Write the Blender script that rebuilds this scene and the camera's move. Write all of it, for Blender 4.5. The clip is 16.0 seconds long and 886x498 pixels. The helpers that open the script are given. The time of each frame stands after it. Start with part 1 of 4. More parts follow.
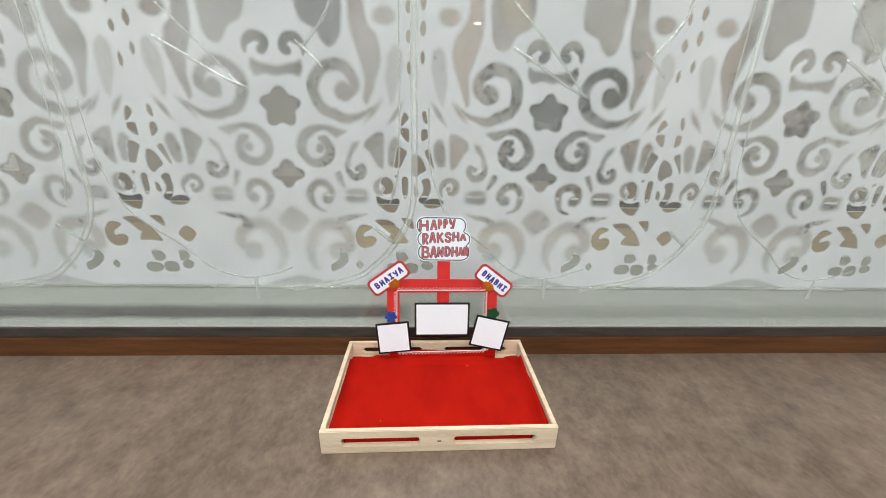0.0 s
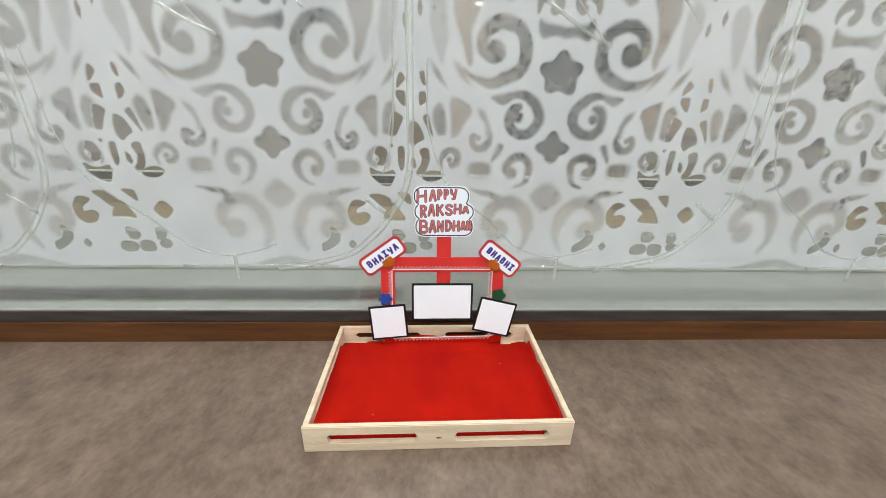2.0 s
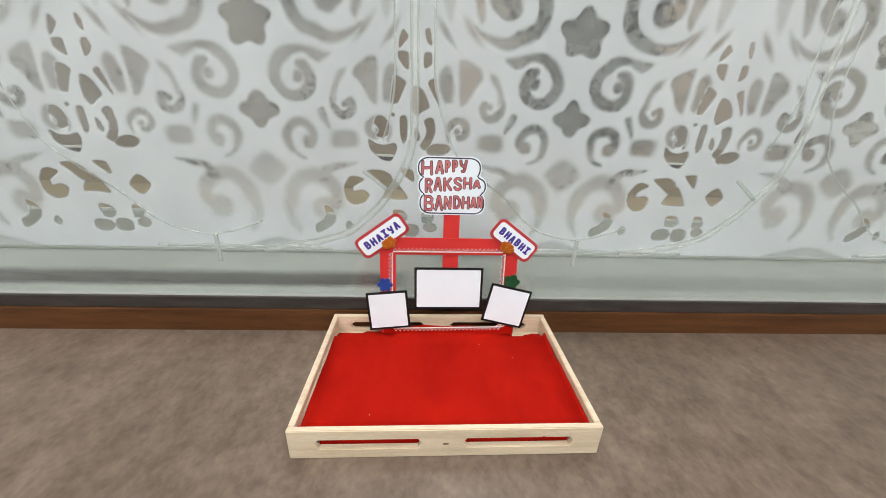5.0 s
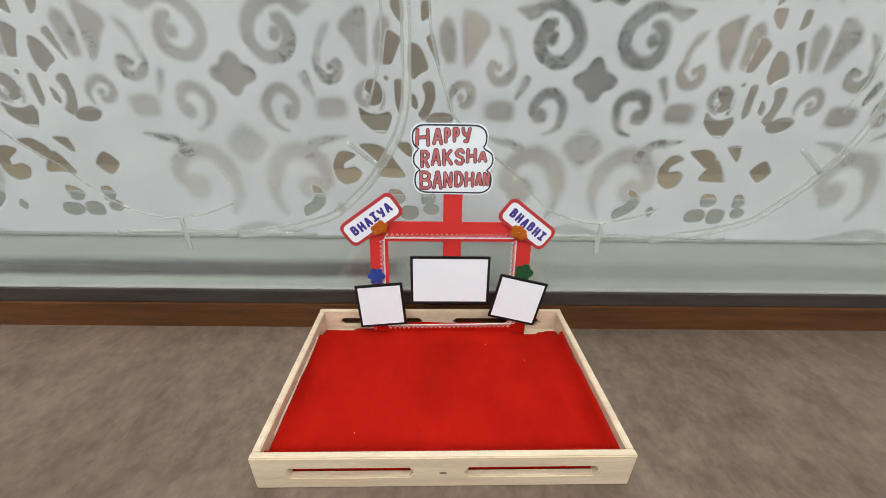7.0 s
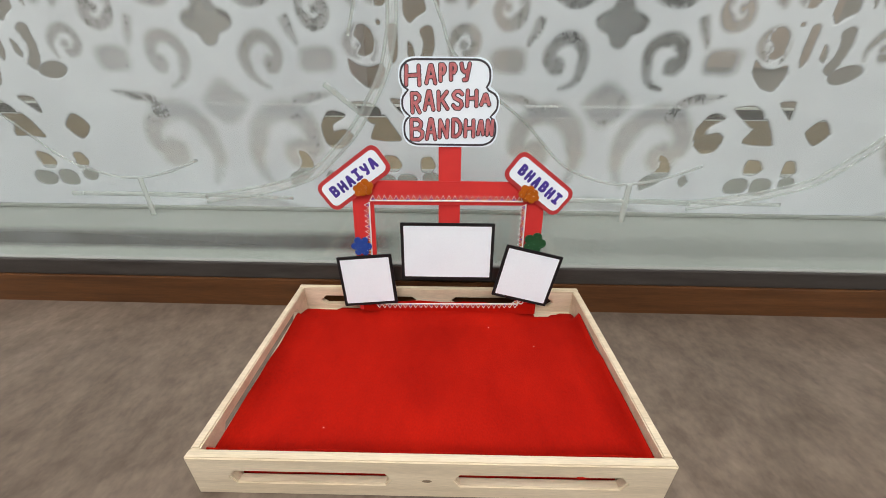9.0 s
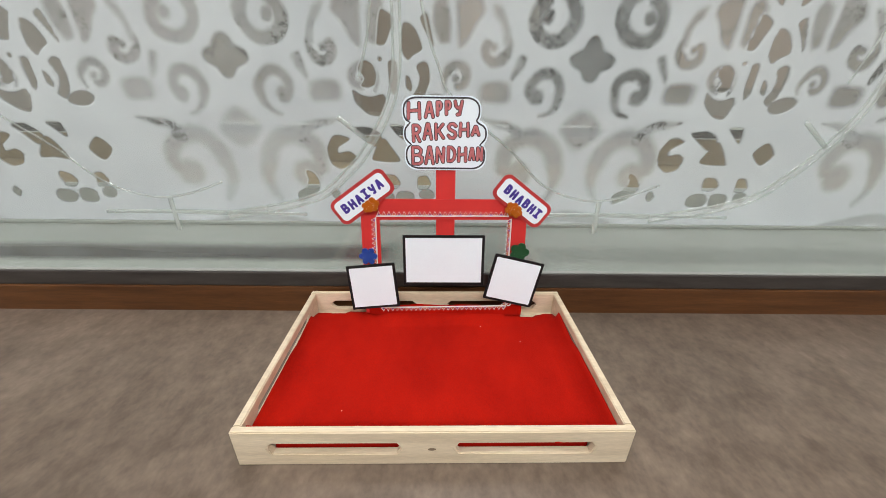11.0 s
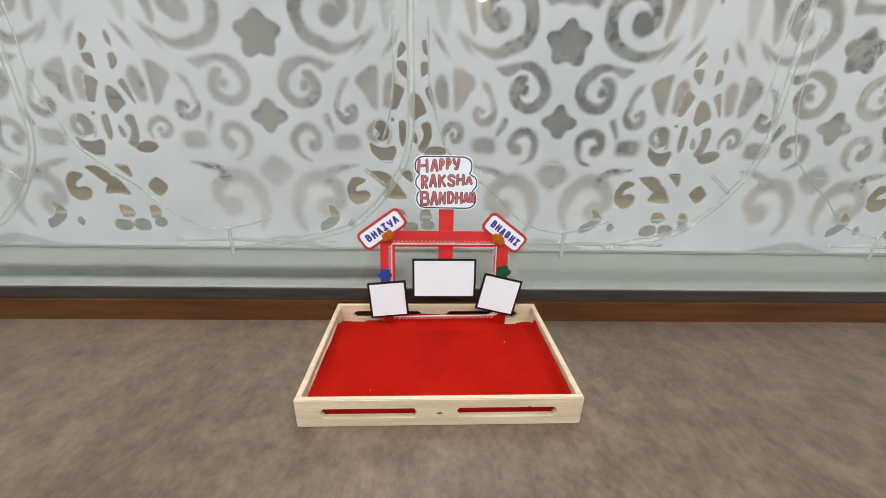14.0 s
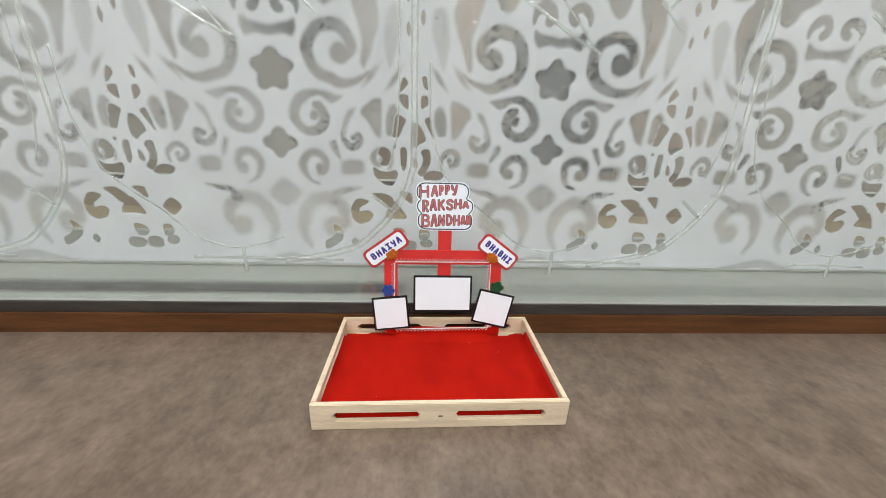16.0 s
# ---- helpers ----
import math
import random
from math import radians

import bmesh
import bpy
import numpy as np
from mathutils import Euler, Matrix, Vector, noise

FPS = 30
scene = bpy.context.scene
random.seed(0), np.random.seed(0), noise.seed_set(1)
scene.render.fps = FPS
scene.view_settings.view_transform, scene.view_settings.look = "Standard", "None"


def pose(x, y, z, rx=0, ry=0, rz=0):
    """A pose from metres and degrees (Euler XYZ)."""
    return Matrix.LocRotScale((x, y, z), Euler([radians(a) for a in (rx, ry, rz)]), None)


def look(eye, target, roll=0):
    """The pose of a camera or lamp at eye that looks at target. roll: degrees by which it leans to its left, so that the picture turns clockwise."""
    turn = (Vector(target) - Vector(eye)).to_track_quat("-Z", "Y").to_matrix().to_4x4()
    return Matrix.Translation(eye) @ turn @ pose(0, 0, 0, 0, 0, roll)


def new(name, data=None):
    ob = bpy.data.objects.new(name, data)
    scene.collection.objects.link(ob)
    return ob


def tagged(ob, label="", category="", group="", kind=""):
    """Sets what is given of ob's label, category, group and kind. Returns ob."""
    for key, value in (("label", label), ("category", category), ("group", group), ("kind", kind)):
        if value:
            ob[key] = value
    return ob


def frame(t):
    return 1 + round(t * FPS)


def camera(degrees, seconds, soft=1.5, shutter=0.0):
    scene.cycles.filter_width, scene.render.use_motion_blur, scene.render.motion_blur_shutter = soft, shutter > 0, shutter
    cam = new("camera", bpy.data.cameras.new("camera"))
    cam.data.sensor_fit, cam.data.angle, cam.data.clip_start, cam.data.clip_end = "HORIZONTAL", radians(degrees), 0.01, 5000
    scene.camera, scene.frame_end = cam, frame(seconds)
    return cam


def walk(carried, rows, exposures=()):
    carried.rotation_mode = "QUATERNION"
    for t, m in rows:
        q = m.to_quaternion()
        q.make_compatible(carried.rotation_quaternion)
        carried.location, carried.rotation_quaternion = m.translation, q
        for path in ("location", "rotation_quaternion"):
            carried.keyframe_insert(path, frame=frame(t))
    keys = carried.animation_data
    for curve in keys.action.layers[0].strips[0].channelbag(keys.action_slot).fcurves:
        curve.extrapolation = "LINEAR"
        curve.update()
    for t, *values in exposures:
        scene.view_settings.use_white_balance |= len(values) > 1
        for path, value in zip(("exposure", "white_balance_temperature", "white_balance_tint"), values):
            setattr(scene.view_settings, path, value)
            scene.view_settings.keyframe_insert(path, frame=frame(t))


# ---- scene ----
cam = camera(102.0, 16.0, soft=0.8)
PATH = [
    (0, (-0.023, -0.415, 0.477), (0.069, 1.468, -0.191), 1.5),
    (0.5, (-0.017, -0.4, 0.469), (0.068, 1.481, -0.207), 1.3),
    (1, (-0.019, -0.381, 0.451), (0.073, 1.486, -0.262), 1.4),
    (1.5, (-0.017, -0.365, 0.441), (0.072, 1.499, -0.28), 1.7),
    (2, (-0.018, -0.353, 0.428), (0.069, 1.508, -0.299), 1.4),
    (2.5, (-0.021, -0.341, 0.419), (0.075, 1.521, -0.304), 1.9),
    (3, (-0.023, -0.324, 0.402), (0.065, 1.526, -0.354), 2.4),
    (3.5, (-0.026, -0.308, 0.394), (0.045, 1.534, -0.38), 2.2),
    (3.7, (-0.026, -0.302, 0.396), (0.043, 1.529, -0.402), 2.2),
    (5.8, (-0.027, -0.280, 0.382), (0.072, 1.565, -0.386), 2.0),
    (6, (-0.028, -0.269, 0.382), (0.061, 1.565, -0.41), 1.9),
    (6.5, (-0.022, -0.242, 0.369), (0.01, 1.569, -0.48), 1.0),
    (7, (-0.009, -0.213, 0.359), (0.025, 1.587, -0.512), 1.1),
    (7.5, (0.005, -0.198, 0.341), (0.009, 1.587, -0.561), 0.5),
    (8, (0.01, -0.186, 0.325), (-0.018, 1.593, -0.589), 0.2),
    (8.2, (0.011, -0.181, 0.320), (-0.022, 1.599, -0.592), 0.4),
    (9.25, (0.014, -0.158, 0.296), (-0.028, 1.615, -0.606), 0.4),
    (10.3, (0.011, -0.176, 0.301), (-0.013, 1.619, -0.579), 0.5),
    (10.5, (0.01, -0.185, 0.309), (-0.003, 1.61, -0.574), 0.6),
    (11, (0.005, -0.217, 0.323), (0.021, 1.593, -0.527), 0.7),
    (11.5, (-0.002, -0.245, 0.333), (0.041, 1.575, -0.495), 0.9),
    (12, (-0.012, -0.275, 0.349), (0.054, 1.565, -0.433), 1.2),
    (12.5, (-0.015, -0.298, 0.353), (0.062, 1.539, -0.434), 1.1),
    (13, (-0.016, -0.317, 0.358), (0.057, 1.52, -0.431), 0.9),
    (13.5, (-0.014, -0.33, 0.364), (0.055, 1.513, -0.409), 1.1),
    (14, (-0.014, -0.344, 0.376), (0.054, 1.518, -0.351), 1.4),
    (14.5, (-0.016, -0.363, 0.388), (0.059, 1.513, -0.302), 1.8),
    (15, (-0.019, -0.376, 0.399), (0.067, 1.506, -0.272), 2.0),
    (15.5, (-0.026, -0.385, 0.403), (0.053, 1.497, -0.27), 1.8),
    (16, (-0.029, -0.394, 0.405), (0.083, 1.491, -0.254), 2.0),
]
EXPOSURES = [(t, stops + 0.14) for t, stops in ((0, 0.20), (3.5, 0.19), (6.0, 0.15), (6.5, 0.05), (7.0, 0.04), (8.0, 0.03), (10.5, 0.05), (12.0, 0.08), (14.5, 0.12), (16.0, 0.14))]
walk(cam, [(t, look(eye, target, roll)) for t, eye, target, roll in PATH], EXPOSURES)

# ---- world and large lights ----
world = bpy.data.worlds.new("world")
scene.world = world
world.use_nodes = True
world.node_tree.nodes["Background"].inputs[0].default_value = (0.8, 0.85, 0.9, 1)
world.node_tree.nodes["Background"].inputs[1].default_value = 0.05
CEILING = 2.50


def area_lamp(name, x, y, z, size, watts, colour):
    data = bpy.data.lights.new(name, "AREA")
    data.shape, data.size, data.energy, data.color = "SQUARE", size, watts, colour
    ob = new(name, data)
    ob.matrix_world = pose(x, y, z)
    return ob


WHITE = (0.955, 0.955, 1.0)
# unseen ceiling panels, added to light the tray, the glass and the back room
LAMPS = ((-1.35, -2.20, 28), (0.05, -2.45, 29), (1.45, -2.20, 28), (0.10, 1.30, 20), (-0.75, -0.30, 10.5), (0.75, -0.70, 4))
for lx, ly, watts in LAMPS:
    area_lamp("added_panel_lamp", lx, ly, CEILING - 0.035, 0.90, watts, WHITE)

# ---- materials ----


def nodes_of(name):
    m = bpy.data.materials.new(name)
    m.use_nodes = True
    return m, m.node_tree, m.node_tree.nodes["Principled BSDF"]


def noise_node(tree, scale, detail=4.0, rough=0.55, stretch=(1, 1, 1), coord="Object"):
    co = tree.nodes.new("ShaderNodeTexCoord")
    mp = tree.nodes.new("ShaderNodeMapping")
    mp.inputs["Scale"].default_value, mp.inputs["Location"].default_value = stretch, (0.37, 0.21, 0.53)
    tex = tree.nodes.new("ShaderNodeTexNoise")
    tex.inputs["Scale"].default_value = scale
    tex.inputs["Detail"].default_value = detail
    tex.inputs["Roughness"].default_value = rough
    tree.links.new(co.outputs[coord], mp.inputs["Vector"])
    tree.links.new(mp.outputs["Vector"], tex.inputs["Vector"])
    return tex


def ramp_node(tree, source, stops):
    r = tree.nodes.new("ShaderNodeValToRGB")
    els = r.color_ramp.elements
    while len(els) < len(stops):
        els.new(0.5)
    for e, (p, c) in zip(els, stops):
        e.position, e.color = p, (*c, 1)
    tree.links.new(source, r.inputs["Fac"])
    return r


def blend(tree, fac, a, b, kind="MIX"):
    mx = tree.nodes.new("ShaderNodeMix")
    mx.data_type, mx.blend_type = "RGBA", kind
    for socket, value in ((mx.inputs[0], fac), (mx.inputs[6], a), (mx.inputs[7], b)):
        if hasattr(value, "links"):
            tree.links.new(value, socket)
        elif isinstance(value, tuple):
            socket.default_value = (*value, 1)
        else:
            socket.default_value = value
    return mx.outputs[2]


def surface(name, dark, light, scale=20.0, rough=0.6, fine=300.0, fine_mix=0.15, bump=0.2, depth=0.0004, stretch=(1, 1, 1), metal=0.0, coat=0.0, sheen=0.0, spec=0.5, low=0.3, high=0.7):
    """A surface of two tones at a broad scale, with a fine grain and relief."""
    m, tree, bsdf = nodes_of(name)
    broad = noise_node(tree, scale, 5, 0.6, stretch)
    ramp = ramp_node(tree, broad.outputs["Fac"], [(low, dark), (high, light)])
    grain = noise_node(tree, fine, 3, 0.6, stretch)
    gramp = ramp_node(tree, grain.outputs["Fac"], [(0.3, (0.55, 0.55, 0.55)), (0.7, (1.25, 1.25, 1.25))])
    col = blend(tree, fine_mix, ramp.outputs["Color"], gramp.outputs["Color"], "MULTIPLY")
    tree.links.new(col, bsdf.inputs["Base Color"])
    rr = ramp_node(tree, grain.outputs["Fac"], [(0.2, (rough * 0.85,) * 3), (0.8, (min(1, rough * 1.15),) * 3)])
    tree.links.new(rr.outputs["Color"], bsdf.inputs["Roughness"])
    b = tree.nodes.new("ShaderNodeBump")
    b.inputs["Strength"].default_value, b.inputs["Distance"].default_value = bump, depth
    tree.links.new(grain.outputs["Fac"], b.inputs["Height"])
    tree.links.new(b.outputs["Normal"], bsdf.inputs["Normal"])
    bsdf.inputs["Metallic"].default_value = metal
    bsdf.inputs["Coat Weight"].default_value = coat
    bsdf.inputs["Sheen Weight"].default_value = sheen
    bsdf.inputs["Specular IOR Level"].default_value = spec
    return m


PINE_X = surface("pine_along_x", (0.600, 0.495, 0.342), (0.755, 0.652, 0.478), 7, 0.55, 90, 0.3, 0.25, 0.0003, (1, 14, 14))
PINE_Y = surface("pine_along_y", (0.600, 0.495, 0.342), (0.755, 0.652, 0.478), 7, 0.55, 90, 0.3, 0.25, 0.0003, (14, 1, 14))
FELT = surface("red_felt", (0.315, 0.0056, 0.0019), (0.430, 0.0094, 0.0030), 18, 0.95, 700, 0.32, 0.6, 0.0006, (1, 0.55, 1), spec=0.08)
RED_CARD = surface("red_card", (0.55, 0.020, 0.018), (0.63, 0.028, 0.023), 30, 0.6, 700, 0.12, 0.15, 0.0002)
WHITE_CARD = surface("white_card", (0.795, 0.900, 0.955), (0.820, 0.925, 0.975), 25, 0.55, 800, 0.05, 0.1, 0.0001)
BLACK_CARD = surface("black_card", (0.006, 0.006, 0.007), (0.014, 0.014, 0.015), 40, 0.6, 700, 0.2, 0.2, 0.0002, spec=0.25)
RED_BORDER = surface("red_border_card", (0.40, 0.022, 0.024), (0.47, 0.032, 0.032), 30, 0.6, 700, 0.12, 0.15, 0.0002)
INK_PURPLE = surface("purple_ink", (0.030, 0.018, 0.20), (0.075, 0.040, 0.36), 120, 0.6, 900, 0.3, 0.1, 0.0001)
INK_PINK = surface("pink_pencil", (0.40, 0.085, 0.095), (0.62, 0.215, 0.215), 160, 0.7, 900, 0.4, 0.1, 0.0001)
INK_BLACK = surface("black_ink", (0.020, 0.020, 0.030), (0.05, 0.05, 0.06), 200, 0.6, 900, 0.3, 0.1, 0.0001)
LACE = surface("white_cord", (0.72, 0.68, 0.62), (0.84, 0.82, 0.78), 200, 0.7, 1500, 0.2, 0.3, 0.0002)
LACE_BLUE = surface("blue_thread", (0.05, 0.07, 0.42), (0.09, 0.11, 0.55), 200, 0.7, 1500, 0.2, 0.3, 0.0002)
LACE_GOLD = surface("orange_thread", (0.62, 0.25, 0.03), (0.75, 0.34, 0.06), 200, 0.7, 1500, 0.2, 0.3, 0.0002)
BROWN = surface("brown_wood", (0.062, 0.023, 0.007), (0.140, 0.056, 0.018), 6, 0.36, 60, 0.4, 0.1, 0.0003, (1, 12, 12), spec=0.4)
GASKET = surface("dark_strip", (0.034, 0.029, 0.026), (0.060, 0.053, 0.047), 12, 0.5, 120, 0.25, 0.1, 0.0002, (1, 6, 6), spec=0.3)
# plain white that stands in for the glint along metal edges
RAIL_GLINT = surface("rail_glint_white", (0.80, 0.81, 0.80), (0.88, 0.88, 0.87), 12, 0.25, 200, 0.05, 0.02, 0.0001, (1, 20, 20))
STEEL = surface("aluminium", (0.62, 0.63, 0.62), (0.75, 0.76, 0.75), 12, 0.28, 200, 0.1, 0.05, 0.0002, (1, 20, 20), metal=0.9)
PAINT = surface("room_paint", (0.66, 0.62, 0.57), (0.74, 0.70, 0.65), 3, 0.8, 80, 0.1, 0.1, 0.0004)
PAINT_BACK = surface("taupe_paint", (0.285, 0.240, 0.215), (0.385, 0.325, 0.290), 2.2, 0.8, 60, 0.1, 0.1, 0.0004)
CUPBOARD = surface("dull_brown_wood", (0.158, 0.102, 0.060), (0.225, 0.150, 0.092), 5, 0.5, 50, 0.3, 0.1, 0.0003, (8, 8, 1))
DARK_WOOD = surface("dark_brown_wood", (0.060, 0.036, 0.022), (0.095, 0.060, 0.040), 5, 0.5, 50, 0.3, 0.1, 0.0003)
PEACH = surface("peach_laminate", (0.390, 0.285, 0.235), (0.460, 0.340, 0.282), 4, 0.5, 60, 0.1, 0.1, 0.0003)
ROSE = surface("rose_laminate", (0.275, 0.200, 0.175), (0.345, 0.255, 0.222), 4, 0.5, 60, 0.1, 0.1, 0.0003)
BENCH = surface("dull_bench_wood", (0.130, 0.095, 0.064), (0.180, 0.134, 0.092), 5, 0.5, 50, 0.3, 0.1, 0.0003, (1, 8, 8))
TAN = surface("tan_boards", (0.300, 0.218, 0.122), (0.385, 0.285, 0.165), 5, 0.5, 50, 0.3, 0.1, 0.0003, (1, 8, 8))
CABINET = surface("dark_laminate", (0.012, 0.014, 0.013), (0.024, 0.027, 0.025), 12, 0.5, 120, 0.25, 0.1, 0.0002)
GRANITE = surface("dark_granite", (0.014, 0.014, 0.015), (0.10, 0.10, 0.10), 45, 0.3, 160, 0.5, 0.05, 0.0002, low=0.4, high=0.6)


def stone_floor():
    """Polished brown-grey stone: wide clouds, mottles drawn out a little along y."""
    m, tree, bsdf = nodes_of("stone_floor")
    clouds = noise_node(tree, 3.2, 3, 0.5)
    mottle = noise_node(tree, 26, 5, 0.65, (1, 0.8, 1))
    base = ramp_node(tree, mottle.outputs["Fac"], [(0.26, (0.110, 0.082, 0.061)), (0.74, (0.212, 0.166, 0.127))])
    wide = ramp_node(tree, clouds.outputs["Fac"], [(0.20, (0.72, 0.72, 0.72)), (0.80, (1.22, 1.20, 1.17))])
    col = blend(tree, 1.0, base.outputs["Color"], wide.outputs["Color"], "MULTIPLY")
    grain = noise_node(tree, 120, 3, 0.6, (1, 0.7, 1))
    speck = ramp_node(tree, grain.outputs["Fac"], [(0.25, (0.80, 0.80, 0.80)), (0.75, (1.20, 1.20, 1.20))])
    col = blend(tree, 1.0, col, speck.outputs["Color"], "MULTIPLY")
    tree.links.new(col, bsdf.inputs["Base Color"])
    bsdf.inputs["Roughness"].default_value = 0.38
    bsdf.inputs["Specular IOR Level"].default_value = 0.26
    return m


STONE = stone_floor()


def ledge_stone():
    """Smooth grey-green stone; a broad dark reflection is painted in along x and dies away."""
    m, tree, bsdf = nodes_of("grey_stone")
    broad = noise_node(tree, 3, 5, 0.6)
    col = ramp_node(tree, broad.outputs["Fac"], [(0.3, (0.292, 0.300, 0.276)), (0.7, (0.362, 0.371, 0.344))]).outputs["Color"]
    wisps = noise_node(tree, 16, 5, 0.65, (1, 2.2, 1))
    wisp = ramp_node(tree, wisps.outputs["Fac"], [(0.45, (0, 0, 0)), (0.75, (0.28, 0.28, 0.28))])
    col = blend(tree, wisp.outputs["Color"], col, (0.215, 0.228, 0.190))
    # soft dark reflection painted into the stone's colour, strongest on the left
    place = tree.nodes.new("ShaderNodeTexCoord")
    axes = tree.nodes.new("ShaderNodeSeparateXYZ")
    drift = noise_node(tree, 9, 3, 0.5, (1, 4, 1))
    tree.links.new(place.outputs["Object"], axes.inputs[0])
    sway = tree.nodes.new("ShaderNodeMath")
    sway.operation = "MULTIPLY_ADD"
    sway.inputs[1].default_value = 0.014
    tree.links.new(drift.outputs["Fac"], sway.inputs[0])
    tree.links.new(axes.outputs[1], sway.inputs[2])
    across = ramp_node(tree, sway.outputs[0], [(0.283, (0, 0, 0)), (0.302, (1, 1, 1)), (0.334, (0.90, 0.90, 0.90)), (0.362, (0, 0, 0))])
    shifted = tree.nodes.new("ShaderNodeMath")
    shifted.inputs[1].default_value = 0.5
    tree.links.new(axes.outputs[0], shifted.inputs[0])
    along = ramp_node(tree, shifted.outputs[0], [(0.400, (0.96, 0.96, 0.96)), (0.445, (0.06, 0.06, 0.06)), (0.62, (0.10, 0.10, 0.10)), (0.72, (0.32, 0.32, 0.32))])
    dark_reflection = blend(tree, 1.0, across.outputs["Color"], along.outputs["Color"], "MULTIPLY")
    col = blend(tree, dark_reflection, col, (0.024, 0.024, 0.021))
    tree.links.new(col, bsdf.inputs["Base Color"])
    bsdf.inputs["Roughness"].default_value = 0.24
    bsdf.inputs["Specular IOR Level"].default_value = 0.3
    return m


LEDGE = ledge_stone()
CEIL = surface("ceiling_white", (0.76, 0.76, 0.75), (0.80, 0.80, 0.79), 3, 0.9, 100, 0.05, 0.1, 0.0003)


def glitter(name, base, speck):
    m, tree, bsdf = nodes_of(name)
    n = noise_node(tree, 430, 2, 0.7)
    r = ramp_node(tree, n.outputs["Fac"], [(0.35, base), (0.66, base), (0.69, speck)])
    tree.links.new(r.outputs["Color"], bsdf.inputs["Base Color"])
    bsdf.inputs["Roughness"].default_value = 0.35
    bsdf.inputs["Metallic"].default_value = 0.25
    b = tree.nodes.new("ShaderNodeBump")
    b.inputs["Strength"].default_value, b.inputs["Distance"].default_value = 0.8, 0.0006
    tree.links.new(n.outputs["Fac"], b.inputs["Height"])
    tree.links.new(b.outputs["Normal"], bsdf.inputs["Normal"])
    return m


GLITTER_ORANGE = glitter("orange_glitter_foam", (0.50, 0.125, 0.004), (0.95, 0.75, 0.45))
GLITTER_BLUE = glitter("blue_glitter_foam", (0.020, 0.072, 0.36), (0.35, 0.50, 0.85))
GLITTER_GREEN = glitter("green_glitter_foam", (0.012, 0.085, 0.030), (0.20, 0.45, 0.25))


def clear_glass(name, tint, haze, gloss=0.045):
    """Thin clear pane: see-through, with a weak mirror gloss and a faint uneven white haze."""
    m, tree, bsdf = nodes_of(name)
    out = tree.nodes["Material Output"]
    tr = tree.nodes.new("ShaderNodeBsdfTransparent")
    tr.inputs["Color"].default_value = (*tint, 1)
    df = tree.nodes.new("ShaderNodeBsdfDiffuse")
    df.inputs["Color"].default_value = (0.80, 0.84, 0.82, 1)
    gl = tree.nodes.new("ShaderNodeBsdfGlossy")
    gl.inputs["Roughness"].default_value = 0.01
    veil = noise_node(tree, 6, 4, 0.6)
    dr = ramp_node(tree, veil.outputs["Fac"], [(0.3, (haze * 0.6,) * 3), (0.7, (haze * 1.4,) * 3)])
    m1, m2 = tree.nodes.new("ShaderNodeMixShader"), tree.nodes.new("ShaderNodeMixShader")
    tree.links.new(dr.outputs["Color"], m1.inputs[0])
    tree.links.new(tr.outputs[0], m1.inputs[1])
    tree.links.new(df.outputs[0], m1.inputs[2])
    m2.inputs[0].default_value = gloss
    tree.links.new(m1.outputs[0], m2.inputs[1])
    tree.links.new(gl.outputs[0], m2.inputs[2])
    tree.links.new(m2.outputs[0], out.inputs["Surface"])
    return m


PANE = clear_glass("clear_pane", (0.94, 0.975, 0.955), 0.04)


